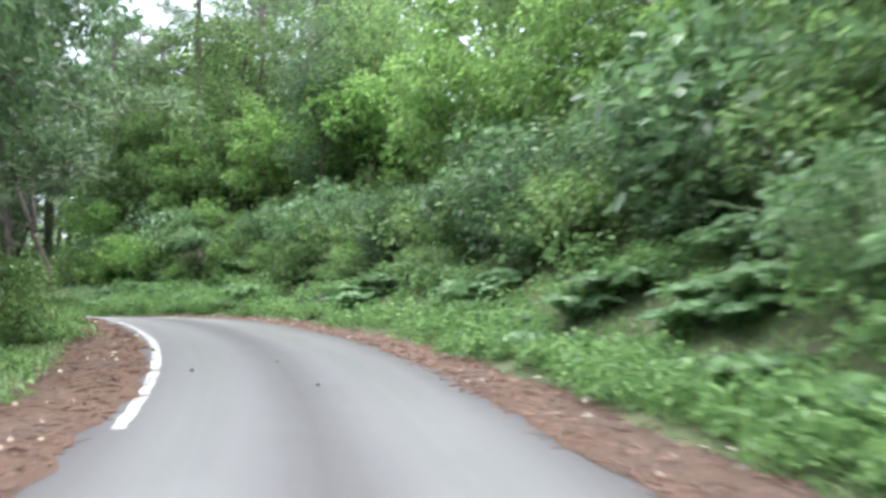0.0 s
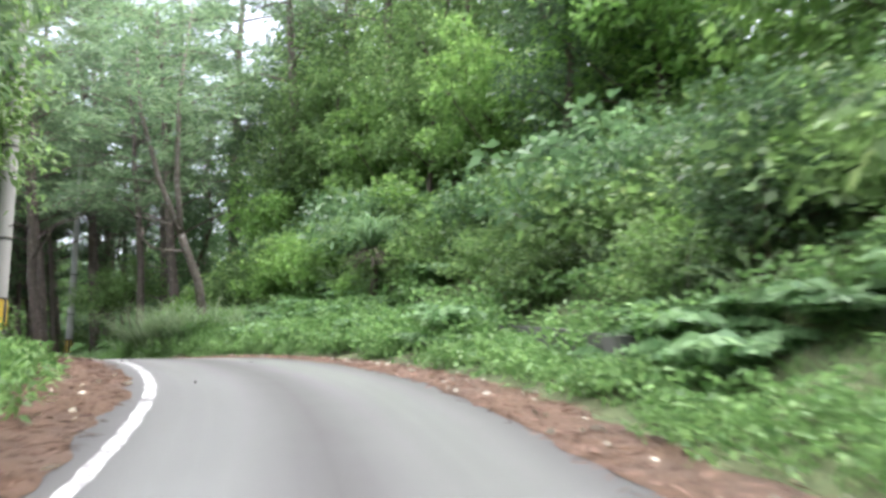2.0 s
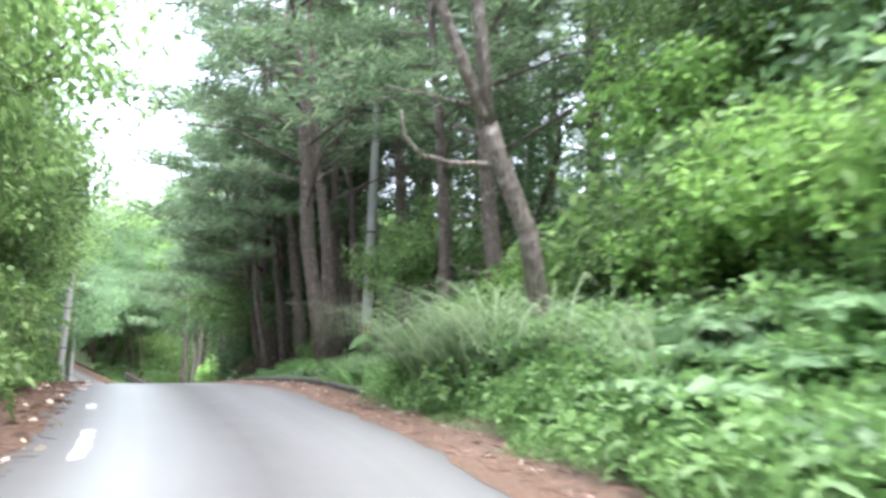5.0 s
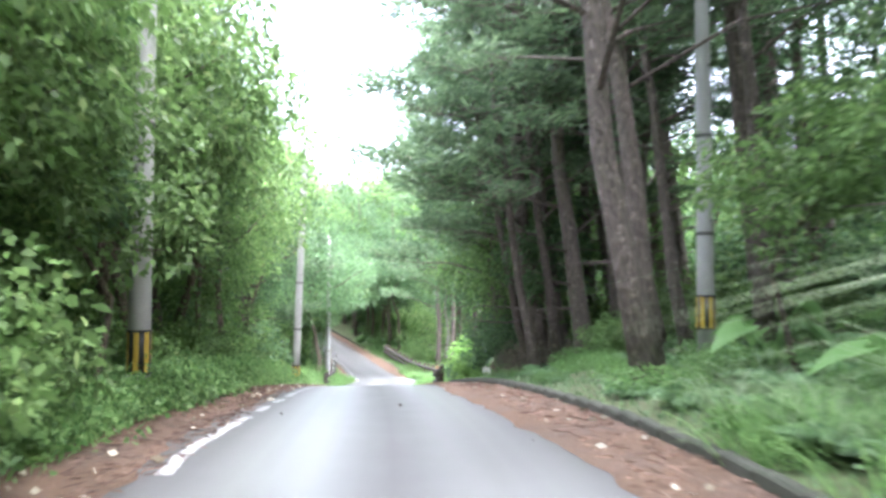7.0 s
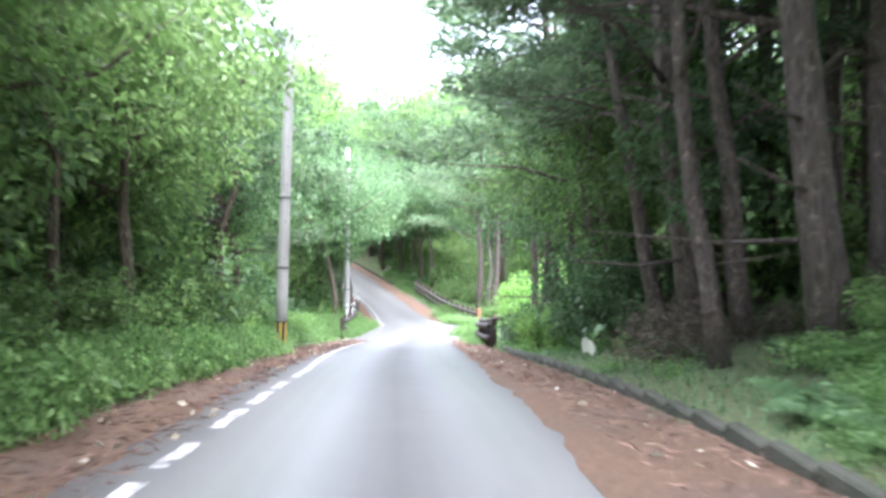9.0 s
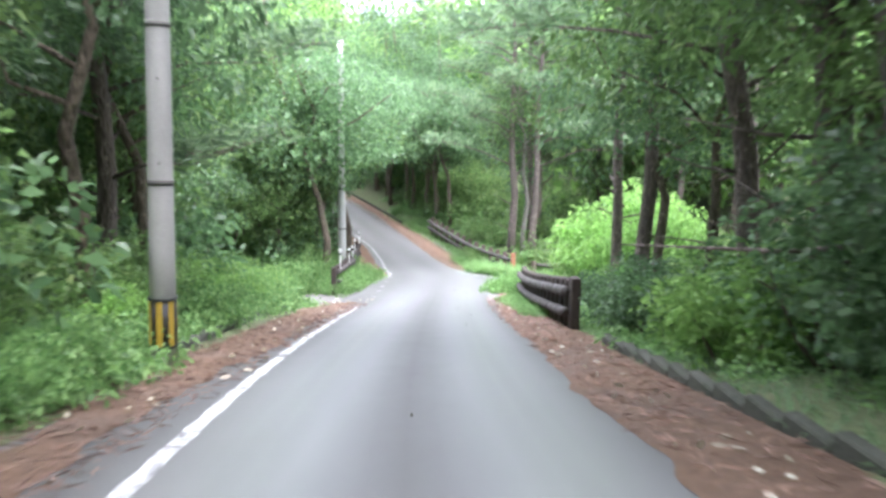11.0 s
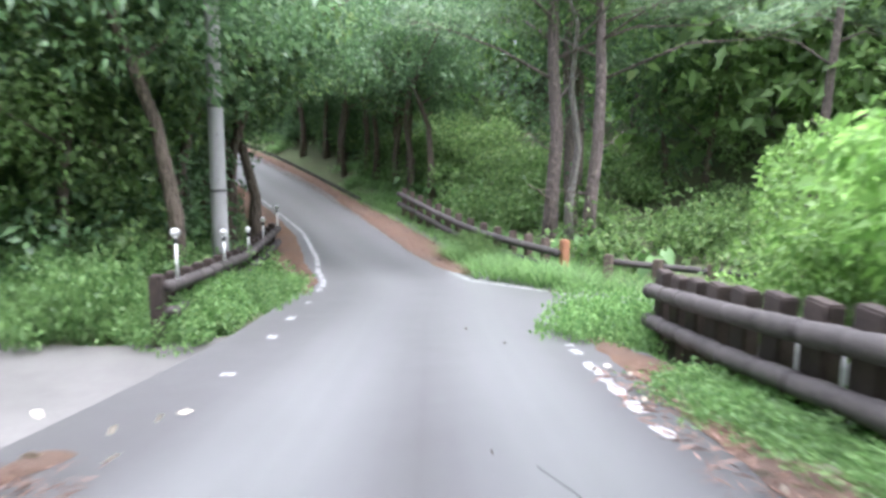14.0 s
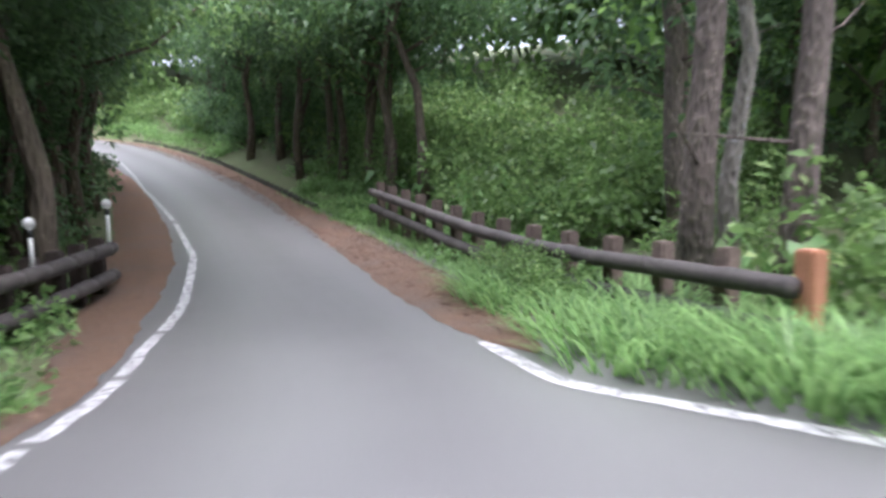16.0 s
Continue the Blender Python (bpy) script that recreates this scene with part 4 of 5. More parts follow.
for k in range(60):
    s = _r.uniform(90.4, 96.5)
    l = _r.uniform(np.interp(s, [90.4, 91.2, 92.2, 96.5], [3.0, 2.0, 1.55, 2.1]), 3.25)
    plant("tall", *here(s, l), _r.uniform(0.85, 1.25), rng=_r, group="long grass before the rail")
for k in range(26):
    s = _r.uniform(85.6, 86.8)
    plant("tall", *here(s, _r.uniform(2.5, 3.0) + (s - 86) * 0.45), _r.uniform(0.5, 0.8), rng=_r, group="long grass at the rail end")
for k in range(30):
    a, b = _r.uniform(0, 1), _r.uniform(0.2, 1.6)
    p = Vector(here(90.2, 3.6)).lerp(Vector(here(87.6, 8.4)), a) + Vector((-0.6, 0.8)) * b
    plant("tall", p.x, p.y, _r.uniform(0.6, 1.0), rng=_r, group="long grass before the rail")
for k in range(26):
    s = _r.uniform(86.4, 91.0)
    plant("low", *here(s, _r.uniform(-4.2, np.interp(s, [86.4, 87.6, 91], [-3.9, -3.35, -3.2]))), _r.uniform(0.6, 0.95), rng=_r, group="weeds before the rail")
for k in range(46):
    s = 76.8 + 9.5 * k / 45
    l = _r.uniform(np.interp(s, [74, 80, 85, 87.2], [2.62, 2.52, 2.4, 2.15]), np.interp(s, [74, 85, 87.2], [2.75, 2.95, 3.3]))
    plant("low", *here(s, l), _r.uniform(0.42, 0.7), rng=_r, group="weeds before the rail")
for k in range(12):
    s = _r.uniform(78, 86.2)
    plant("tall", *here(s, _r.uniform(2.5, 2.8)), _r.uniform(0.35, 0.6), rng=_r, group="weeds before the rail")
for k in range(26):
    s = 80.5 + 5.6 * k / 25
    plant("low", *here(s, _r.uniform(2.4, 2.7)), _r.uniform(0.45, 0.68), rng=_r, group="weeds before the rail")
for k in range(16):
    plant("low", *here(86.6 + 0.14 * k, _r.uniform(-3.9, -3.5)), _r.uniform(0.85, 1.1), rng=_r, group="weeds before the rail", stretch=1.3)
plant("limetree", *here(82.3, 5.9), 1.25)
plant("limetree", *here(84.6, 5.5), 0.9)
plant("limetree", *here(80.4, 6.2), 0.9)
plant("limetree", *here(90.6, 8.8), 1.15)
plant("lime", *here(86.4, 4.6), 0.9)
plant("bigleaf", *here(93.2, 4.3), 1.0)
plant("bigleaf", *here(91.6, 5.3), 0.8)
for s, l, k in ((94.8, 2.5, 0.55), (95.6, 2.5, 0.6), (96.6, 2.6, 0.55)):
    plant("shrub", *here(s, l), k)
for s, l, k in ((101.5, 4.8, 1.0), (103.0, 5.4, 1.1), (104.8, 4.9, 1.0), (106.3, 4.2, 0.9), (99.8, 5.4, 0.9), (51.8, 4.7, 0.9), (49.2, 4.4, 0.8), (64.2, 3.8, 0.5), (78.0, 4.6, 1.0), (76.0, 4.4, 1.1), (74.4, 4.5, 1.2), (88.4, -6.2, 0.4), (90.0, -6.4, 0.4)):
    plant("bigleaf", *here(s, l), k)

# ---- pines that stand out, leaning over the road ----
for s, l, kind, which, k, over in ((53.3, 3.8, "bigpine", 0, 0.95, 0.15), (54.2, 4.2, "bigpine", 1, 0.9, 0.14), (47.2, 5.6, "bigpine", 0, 0.85, 0.12), (49.4, 5.4, "bigpine", 1, 0.8, 0.12), (72.2, 5.4, "bigpine", 0, 0.9, 0.15), (60.6, 3.97, "bigpine", 1, 0.62, 0.12), (61.9, 4.95, "bigpine", 0, 0.66, 0.13), (64.8, 6.9, "pine", 3, 0.85, 0.12), (66.5, 4.9, "pine", 1, 0.75, 0.2), (58.3, 5.9, "pine", 0, 1.1, 0.1), (63.2, 6.9, "pine", 1, 1.0, 0.06), (56.5, 7.6, "pine", 2, 1.1, 0.06), (67.5, 4.9, "overhang", 0, 1.15, 0.12)):
    plant(kind, *here(s, l), k, which=which, lean=(0.93 * over, -0.36 * over), group="pines of the roadside wood")
for s, l, kind, which, k in ((94.2, 4.05, "bigpine", 0, 0.95), (93.4, 4.7, "bigpine", 1, 0.95), (79.6, 5.0, "pine", 1, 0.85), (77.3, 5.0, "pine", 3, 0.85), (97.5, 7.0, "pine", 1, 1.1)):
    plant(kind, *here(s, l), k, which=which, group="pines beyond the junction")
for s, l, which, k in ((51.2, -4.4, 0, 0.85), (45.0, -4.4, 0, 0.95), (40.2, -4.2, 0, 0.85), (42.6, -4.2, 0, 0.9), (22.0, -4.8, 1, 1.0), (47.4, -3.8, 0, 1.1), (56.0, -4.5, 0, 1.1), (59.4, -4.3, 0, 1.15), (69.6, 4.9, 0, 1.1), (97.0, -4.2, 1, 1.25), (100.0, -4.0, 1, 1.3), (103.2, -4.0, 1, 1.3), (106.6, -4.0, 1, 1.3), (110.5, -4.0, 1, 1.3), (106.2, 4.2, 1, 1.3), (110.4, 4.2, 1, 1.3), (115.0, 4.2, 1, 1.3), (116.0, -4.2, 1, 1.3), (25.0, -4.7, 1, 1.0), (28.4, -4.8, 1, 0.9), (94.6, -6.4, 1, 1.0), (97.0, -5.6, 1, 1.1), (62.0, -4.6, 0, 0.9), (98.0, -4.6, 1, 1.0), (101.5, -4.4, 1, 1.0), (105.0, -4.3, 1, 1.0), (109.0, -4.2, 1, 1.0), (113.0, -4.2, 1, 1.0), (108.5, 4.6, 1, 1.0), (113.0, 4.8, 1, 1.0)):
    plant("canopy", *here(s, l), k, which=which)
plant("paletree", *here(94.4, 4.82), 1.0)
plant("overhang", *here(75.0, -6.4), 1.05, turn=1.0, lean=(0.0, 0.12))
plant("overhang", *here(38.5, -6.4), 1.0, turn=2.0)
plant("overhang", *here(96.8, -7.0), 1.0, turn=0.4)


# slim pines leaning out of the wood
for s, l, which, k, over in ((64.0, 4.7, 0, 0.8, 0.2), (62.9, 5.5, 2, 0.8, 0.13), (66.9, 7.5, 1, 0.8, 0.1), (63.8, 7.1, 0, 0.85, 0.1), (62.7, 7.9, 3, 0.75, 0.08), (59.6, 6.8, 2, 0.8, 0.14), (60.8, 6.1, 1, 0.8, 0.1), (65.4, 7.8, 2, 0.8, 0.08), (57.4, 6.4, 0, 0.85, 0.12), (55.4, 6.8, 3, 0.75, 0.1), (50.6, 7.0, 2, 0.9, 0.08), (52.4, 8.6, 1, 0.9, 0.06)):
    plant("pine", *here(s, l), k, which=which, lean=(0.93 * over, -0.36 * over), group="pines of the roadside wood")
# weeds standing along the foot of the green wall
_w = random.Random(5)
for k in range(58):
    plant("low", *here(47.5 + 20.5 * k / 57, _w.uniform(-3.75, -3.25)), _w.uniform(0.75, 1.1), rng=_w, group="weeds along the inside verge", stretch=1.4)
# tall herbs on the corner between lane and road
for k in range(76):
    l = _w.uniform(-9.0, -4.7)
    s = _w.uniform(86.3 - 0.1 * (l + 4.7), 92.0)
    plant("low", *here(s, l), _w.uniform(0.9, 1.3), rng=_w, joined=True, stretch=2.0)
for k in range(40):
    x, y = here(_w.uniform(72.5, 80.0), _w.uniform(-5.2, -3.75))
    if clear_of_roads(x, y, 0.2):
        plant("low", x, y, _w.uniform(0.8, 1.2), rng=_w, joined=True, stretch=1.5)
for s, l, k in ((79.2, -4.4, 0.8), (78.0, -4.3, 0.85), (76.6, -4.4, 0.9), (75.0, -4.5, 0.9)):
    plant("lime", *here(s, l), k)
# woods closing the view behind the bank
for s, l, k in ((4.0, 11.0, 1.2), (8.5, 9.5, 1.1), (12.5, 10.5, 1.15), (16.5, 9.6, 1.1), (20.0, 10.8, 1.2), (24.0, 10.0, 1.1), (28.0, 11.0, 1.2), (38.5, 9.4, 1.15), (40.5, 11.2, 1.25), (42.5, 9.6, 1.2), (44.5, 11.4, 1.25), (46.5, 10.2, 1.1), (36.5, 11.8, 1.25)):
    plant("backtree", *here(s, l), k, which=0)
# spreading pines over the crest
for s, l, k, a in ((60.2, 5.2, 1.2, 2.1), (63.2, 5.0, 1.3, 3.4), (70.6, 5.6, 1.35, 1.0)):
    plant("overhang", *here(s, l), k, turn=a, lean=(0.09, -0.035), group="pines of the roadside wood")
for s, l, which, k in ((55.0, 10.4, 0, 1.45), (58.6, 9.4, 2, 1.4), (61.6, 11.0, 1, 1.5), (64.6, 10.0, 3, 1.35), (68.0, 10.6, 0, 1.5), (51.6, 11.2, 2, 1.4)):
    plant("pine", *here(s, l), k, which=which, lean=(0.05, -0.02), group="pines of the roadside wood")
for k in range(16):
    plant("low", *here(_w.uniform(85.2, 86.9), _w.uniform(2.45, 3.5)), _w.uniform(0.7, 1.0), rng=_w, group="weeds at the rail end", stretch=1.8)
scatter("low_far", 66, 80, -5.2, -3.5, 46, 0.7, 1.0, 637, 0.2, joined=True)
# low crowns hanging before the poles and over the wood's edge
for s, l, which, k in ((51.9, -3.5, 1, 0.9), (50.2, -4.2, 1, 1.0), (52.6, -4.6, 0, 1.05), (51.4, 4.9, 1, 0.8), (50.2, 5.6, 1, 0.9), (62.8, 4.9, 0, 0.9), (64.2, 4.9, 1, 1.0), (65.0, 5.8, 1, 1.2), (86.6, -8.6, 0, 1.1), (88.6, -8.0, 1, 1.2), (90.8, -9.0, 1, 1.2)):
    plant("young", *here(s, l), k, which=which)
# lime leaf colour stands in for bright lit foliage high on the bank
for s, l, k in ((24.5, 8.2, 1.3), (28.6, 8.0, 1.5), (32.4, 8.6, 1.6), (36.2, 8.2, 1.5), (40.0, 8.4, 1.5), (20.4, 8.4, 1.3), (44.2, 8.0, 1.3)):
    plant("limetree", *here(s, l), k, label="yellow-green tree on the bank, lit look put in its leaf colour")
for s, l, k in ((116.0, 5.0, 0.9), (119.0, 5.2, 0.95), (122.5, 5.0, 0.9), (126.0, 5.4, 0.9)):
    plant("darktree", *here(s, l), k)
scatter("shrub", 86, 93, -10.5, -7.6, 9, 1.0, 1.5, 636)
scatter("shrub_far", 99, 122, 4.6, 13, 60, 0.9, 1.4, 638, joined=True)
# crowns closing over the road; those at 72-77 m added to shade mound and rail
for s, l, which, k in ((90.4, -7.4, 1, 1.15), (93.6, -5.4, 1, 1.2), (32.0, -5.6, 1, 1.0), (29.6, -6.4, 1, 1.1), (35.4, -6.2, 0, 1.1), (24.0, -6.6, 1, 1.15), (19.6, -5.2, 1, 1.0), (50.0, -4.9, 0, 1.15), (55.4, -4.6, 0, 1.1), (72.0, -5.2, 1, 1.2), (75.4, -5.6, 1, 1.2), (73.8, 5.3, 0, 1.1), (76.6, 5.2, 1, 1.1), (97.6, -3.6, 1, 1.35), (103.4, -3.5, 0, 1.35), (107.0, 4.4, 0, 1.2), (109.2, -3.5, 1, 1.35), (113.0, 3.6, 0, 1.35), (115.0, -3.6, 1, 1.35), (119.4, 3.7, 1, 1.35), (104.6, 4.6, 1, 1.25), (108.0, 4.4, 1, 1.25), (111.8, 4.4, 1, 1.3), (117.4, 4.4, 1, 1.3), (121.0, 4.5, 0, 1.3), (89.4, -4.9, 1, 1.35), (58.2, -4.6, 0, 1.1), (64.2, -4.5, 0, 1.1), (95.4, -5.2, 0, 1.3), (98.6, -4.8, 1, 1.35)):
    plant("canopy", *here(s, l), k, which=which)


# ---- the half-dead forked pine over the bank ----
def forked_pine():
    x, y, z = on_ground(-16.01, 27.88, 0.3)
    t = thing("forked_pine", (x, y, z), "half-dead forked pine leaning towards the road", "tree")
    o = Vector((x, y, z))

    def rel(*pts):
        return [tuple(Vector(p) - o) for p in pts]

    part("trunk", tubes("trunk", [(rel((x, y, z), (-16.15, 27.56, 3.78), (-16.37, 27.16, 4.81), (-16.46, 26.97, 5.39)), [0.16, 0.13, 0.115, 0.105], 12)], DEAD_WOOD), None, t)
    part("fork", tubes("fork", [(rel((-16.44, 27.01, 5.19), (-16.62, 26.72, 5.97), (-16.78, 26.43, 6.71), (-17.09, 25.88, 8.65), (-17.20, 25.66, 10.81)), [0.1, 0.085, 0.08, 0.06, 0.02], 10)], DEAD_WOOD), None, t)
    part("fork", tubes("fork", [(rel((-16.41, 27.03, 5.14), (-16.43, 26.89, 6.12), (-16.44, 26.77, 6.74), (-16.55, 26.85, 9.51), (-16.44, 27.17, 12.75)), [0.095, 0.09, 0.085, 0.06, 0.02], 10)], DEAD_WOOD), None, t)
    part("broken_branch", tubes("broken_branch", [(rel((-16.38, 27.17, 4.65), (-16.63, 26.60, 4.60), (-16.81, 26.23, 4.66), (-16.86, 25.99, 4.87), (-16.86, 25.93, 5.19)), [0.05, 0.04, 0.035, 0.03, 0.012], 7)], DEAD_WOOD), None, t)
    part("broken_branch", tubes("broken_branch", [(rel((-16.55, 26.85, 5.41), (-16.98, 26.42, 5.54), (-17.33, 26.01, 5.62)), [0.03, 0.02, 0.01], 6)], DEAD_WOOD), None, t)
    rng = np.random.RandomState(5)
    ends = np.array([(-16.8, 26.2, 10.2)]) + rng.normal(size=(170, 3)) * (1.4, 1.4, 1.4) - np.array(o)
    part("crown", pine_crown(rng, ends, 14, 0.42, 0.03, (0.22, 0.22, 0.1)), None, t)


forked_pine()


def screw_pine(s, l, tall):
    x, y = here(s, l)
    t = thing("screw_pine", on_ground(x, y, 0.1), "screw pine with long drooping blades on a short trunk", "tree")
    part("trunk", tubes("trunk", [([(0, 0, -0.2), (0.05, 0, tall * 0.6), (0, 0.05, tall)], [0.12, 0.09, 0.08], 9)], SHRUB_STEM), None, t)
    rng = np.random.RandomState(int(s * 10))
    a = rng.rand(170) * 6.283
    base = np.stack([0.06 * np.cos(a), 0.06 * np.sin(a), tall + rng.uniform(-0.3, 0.15, 170)], -1)
    v, f = blades(rng, base, a, 1.2, 0.024, 0.95, 1.75, 5)
    part("crown", tri_mesh("crown", v, f, LEAF["fern"]), None, t)
    n = 90
    a = rng.rand(n) * 6.283
    base = np.stack([0.08 * np.cos(a), 0.08 * np.sin(a), tall - 0.2 - 0.3 * rng.rand(n)], -1)
    v, f = blades(rng, base, a, 0.8, 0.03, 0.1, 1.1, 4)
    part("dry_skirt", tri_mesh("dry_skirt", v, f, LEAF["dead"]), None, t, "withered brown hanging blades")


screw_pine(36.3, 4.1, 1.8)
screw_pine(93.4, -7.4, 1.3)
screw_pine(24.5, 6.5, 1.2)


# ---- utility poles ----
def utility_pole(s, l, tall, radius, band=True, extra=0.0, tilt=0.0):
    x, y = here(s, l)
    x0, y0, z0 = on_ground(x, y, 0.3)
    t = thing("utility_pole", (x0, y0, z0), "round pale concrete utility pole" + (" with yellow and black striped foot" if band else ""), "utility pole", "utility poles along the road")
    t.matrix_basis = t.matrix_basis @ Matrix.Rotation(tilt, 4, (0.92, -0.39, 0))
    part("shaft", tubes("shaft", [([(0, 0, k * (tall + 0.3) / 6) for k in range(7)], np.linspace(radius, radius * 0.62, 7), 20)], POLE), None, t)
    if band:
        lo, hi, n = 0.3 + 0.5 + extra, 0.3 + 1.06 + extra, 14
        wrap = part("warning_band", tubes("warning_band", [([(0, 0, lo), (0, 0, hi)], [radius * 0.99 + 0.003] * 2, 28)], BLACK), None, t, "black warning band with yellow stripes")
        for k in range(n):
            a0, a1 = 2 * math.pi * k / n, 2 * math.pi * (k + 1) / n
            r = radius * 0.99 + 0.006
            v = [(r * math.cos(a), r * math.sin(a), h) for h in (lo, hi) for a in (a0, (a0 + a1) / 2, a1)]
            if k % 2:
                part("stripe", mesh_from("stripe", v, [(0, 1, 4, 3), (1, 2, 5, 4)], YELLOW), None, wrap, "yellow stripe")
        for h in (lo, hi):
            part("band_edge", tubes("band_edge", [([(0, 0, h - 0.015), (0, 0, h + 0.015)], [radius + 0.012] * 2, 20)], BLACK), None, wrap)
    for h in (2.4, 4.1):
        part("strap", tubes("strap", [([(0, 0, h), (0, 0, h + 0.06)], [radius * (1 - 0.38 * h / tall) + 0.006] * 2, 18)], CONCRETE), None, t)
    for k in range(10):
        h, sg = 2.2 + 0.45 * k, 1 if k % 2 else -1
        part("step_bolt", tubes("step_bolt", [([(sg * radius * 0.6, 0, h), (sg * (radius + 0.14), 0, h)], [0.01, 0.01], 5)], KERB), None, t)
    return t


utility_pole(37.2, -3.15, 9.5, 0.165)
utility_pole(53.2, -3.28, 10, 0.15)
utility_pole(55.0, 5.5, 10, 0.155)
utility_pole(69.4, -2.9, 10, 0.15, extra=-0.25, tilt=-0.03)
utility_pole(91.4, -4.4, 10, 0.18, band=False)


# ---- imitation timber guard rails ----
def log(points, radius, seed):
    """A rail log: a knobbly round bar through points."""
    rng = np.random.RandomState(seed)
    pts, rad = [], []
    p = np.array(points, float)
    for a, b in zip(p[:-1], p[1:]):
        for u in (0, 0.03, 0.25, 0.5, 0.75, 0.97):
            pts.append(a + (b - a) * u + rng.normal(size=3) * 0.004)
            rad.append(radius * (0.93 if u in (0, 0.97) else rng.uniform(0.97, 1.06)))
    pts.append(p[-1])
    rad.append(radius * 0.9)
    return tubes("rail", [(pts, rad, 12)], RAIL)


def post_mesh(w, d, h, mat):
    bm = bmesh.new()
    bmesh.ops.create_cube(bm, size=1)
    for v in bm.verts:
        v.co.x *= w
        v.co.y *= d
        v.co.z = (v.co.z + 0.5) * (h + 0.3) - 0.3
    bmesh.ops.bevel(bm, geom=bm.edges[:], offset=0.018, segments=2, affect="EDGES")
    me = bpy.data.meshes.new("post")
    bm.to_mesh(me)
    bm.free()
    me.materials.append(mat)
    return me


def timber_rail(stations, gap, height_, rails, side, label, ends=False, orange=(), wide=0.2, thick=0.1, rise=0.0, deep=0.18, wood=POST):
    """stations: (s, l) along the rail; side: +1 when the road lies to the rail's left."""
    pts = np.array([here(s, l) for s, l in stations])
    run = np.r_[0, np.cumsum(np.hypot(*np.diff(pts, axis=0).T))]
    n = max(2, int(round(run[-1] / gap)) + 1)
    at = np.linspace(0, run[-1], n)
    xy = np.stack([np.interp(at, run, pts[:, k]) for k in range(2)], -1)
    z = along(xy)[:, 2] - 0.04 + rise * np.linspace(0, 1, n)
    t = thing("timber_rail", (*xy[0], z[0]), label, "guard rail", "imitation timber guard rails")
    o = np.array((*xy[0], z[0]))
    d = np.gradient(xy, axis=0)
    d /= np.hypot(*d.T)[:, None]
    road_way = np.stack([-d[:, 1], d[:, 0]], -1) * side
    post = post_mesh(wide, deep, height_, wood)
    first = post_mesh(wide * 1.05, deep * 1.1, height_ + 0.03, POST)
    red = post_mesh(wide, deep, height_ + 0.05, NEWPOST)
    for k in range(n):
        ob = part("post", red if k in orange else first if ends and k in (0, n - 1) else post, None, t, "newer orange-brown post" if k in orange else "")
        ob.matrix_basis = Matrix.Translation(np.array((*xy[k], z[k])) - o) @ Matrix.Rotation(math.atan2(d[k, 1], d[k, 0]), 4, "Z")
    for j, h in enumerate(rails):
        line_ = np.c_[xy + road_way * (deep * 0.5 + thick * 0.85), z + h] - o
        ext_ = line_[-1] + (line_[-1] - line_[-2]) * 0.25
        part("rail", log(np.vstack([line_, ext_]), thick, 7 + j), None, t, "long knobbly brown log rail")
    return t


timber_rail([(74.05, 2.82), (79.0, 2.88), (83.0, 2.92), (85.2, 3.05)], 0.6, 1.0, (0.77, 0.37), 1, "dark imitation timber guard rail with two log rails", True, (), 0.34, 0.095, 0.0, 0.15)
timber_rail([(92.0, 3.3), (94.5, 3.1), (98.0, 2.95), (103.6, 3.05)], 0.95, 0.86, (0.6, 0.22), 1, "weathered timber guard rail half sunk in grass", False, (0,), 0.2, 0.1, 0.34, wood=OLDPOST)
timber_rail([(91.5, 4.1), (90.6, 5.4), (89.4, 7.4), (88.2, 9.6)], 1.1, 0.62, (0.44,), 1, "timber guard rail bordering the side road", False, (), 0.18, 0.075, wood=OLDPOST)
timber_rail([(86.35, -3.82), (88.0, -3.9), (91.0, -4.08), (93.5, -4.05), (96.0, -3.6), (98.3, -2.95)], 0.62, 0.86, (0.7, 0.3), -1, "low timber guard rail beside the concrete lane", False, (), 0.2, 0.095)


# ---- round reflectors ----
def reflector(s, l, top, small=1.0):
    x, y = here(s, l)
    z = float(along([(x, y)])[0, 2])
    foot = z + 0.68
    t = thing("road_reflector", (x, y, foot), "white delineator stake with a round reflector", "road reflector", "reflectors on the rail")
    h = z + top - foot
    part("stake", tubes("stake", [([(0, 0, 0), (0, 0, h - 0.06)], [0.024 * small] * 2, 10)], WHITE), None, t)
    part("collar", tubes("collar", [([(0, 0, h - 0.16), (0, 0, h - 0.07)], [0.027 * small] * 2, 10)], BLACK), None, t)
    d = Vector(here(s - 3, -1)) - Vector((x, y))
    d.normalize()
    q = Vector((d.x, d.y, 0))
    disc = part("reflector", tubes("reflector", [([tuple(-q * 0.02), tuple(q * 0.02)], [0.058 * small, 0.058 * small], 20)], LENS), None, t)
    disc.location = (0, 0, h)
    part("rim", tubes("rim", [([tuple(-q * 0.025), tuple(q * 0.012)], [0.066 * small, 0.066 * small], 20)], WHITE), None, disc, "white plastic rim")


for s, l, h in ((86.6, -3.62, 1.42), (89.0, -3.82, 1.27), (93.2, -3.9, 1.2), (96.1, -3.42, 1.24), (98.3, -2.78, 1.3)):
    reflector(s, l, h)


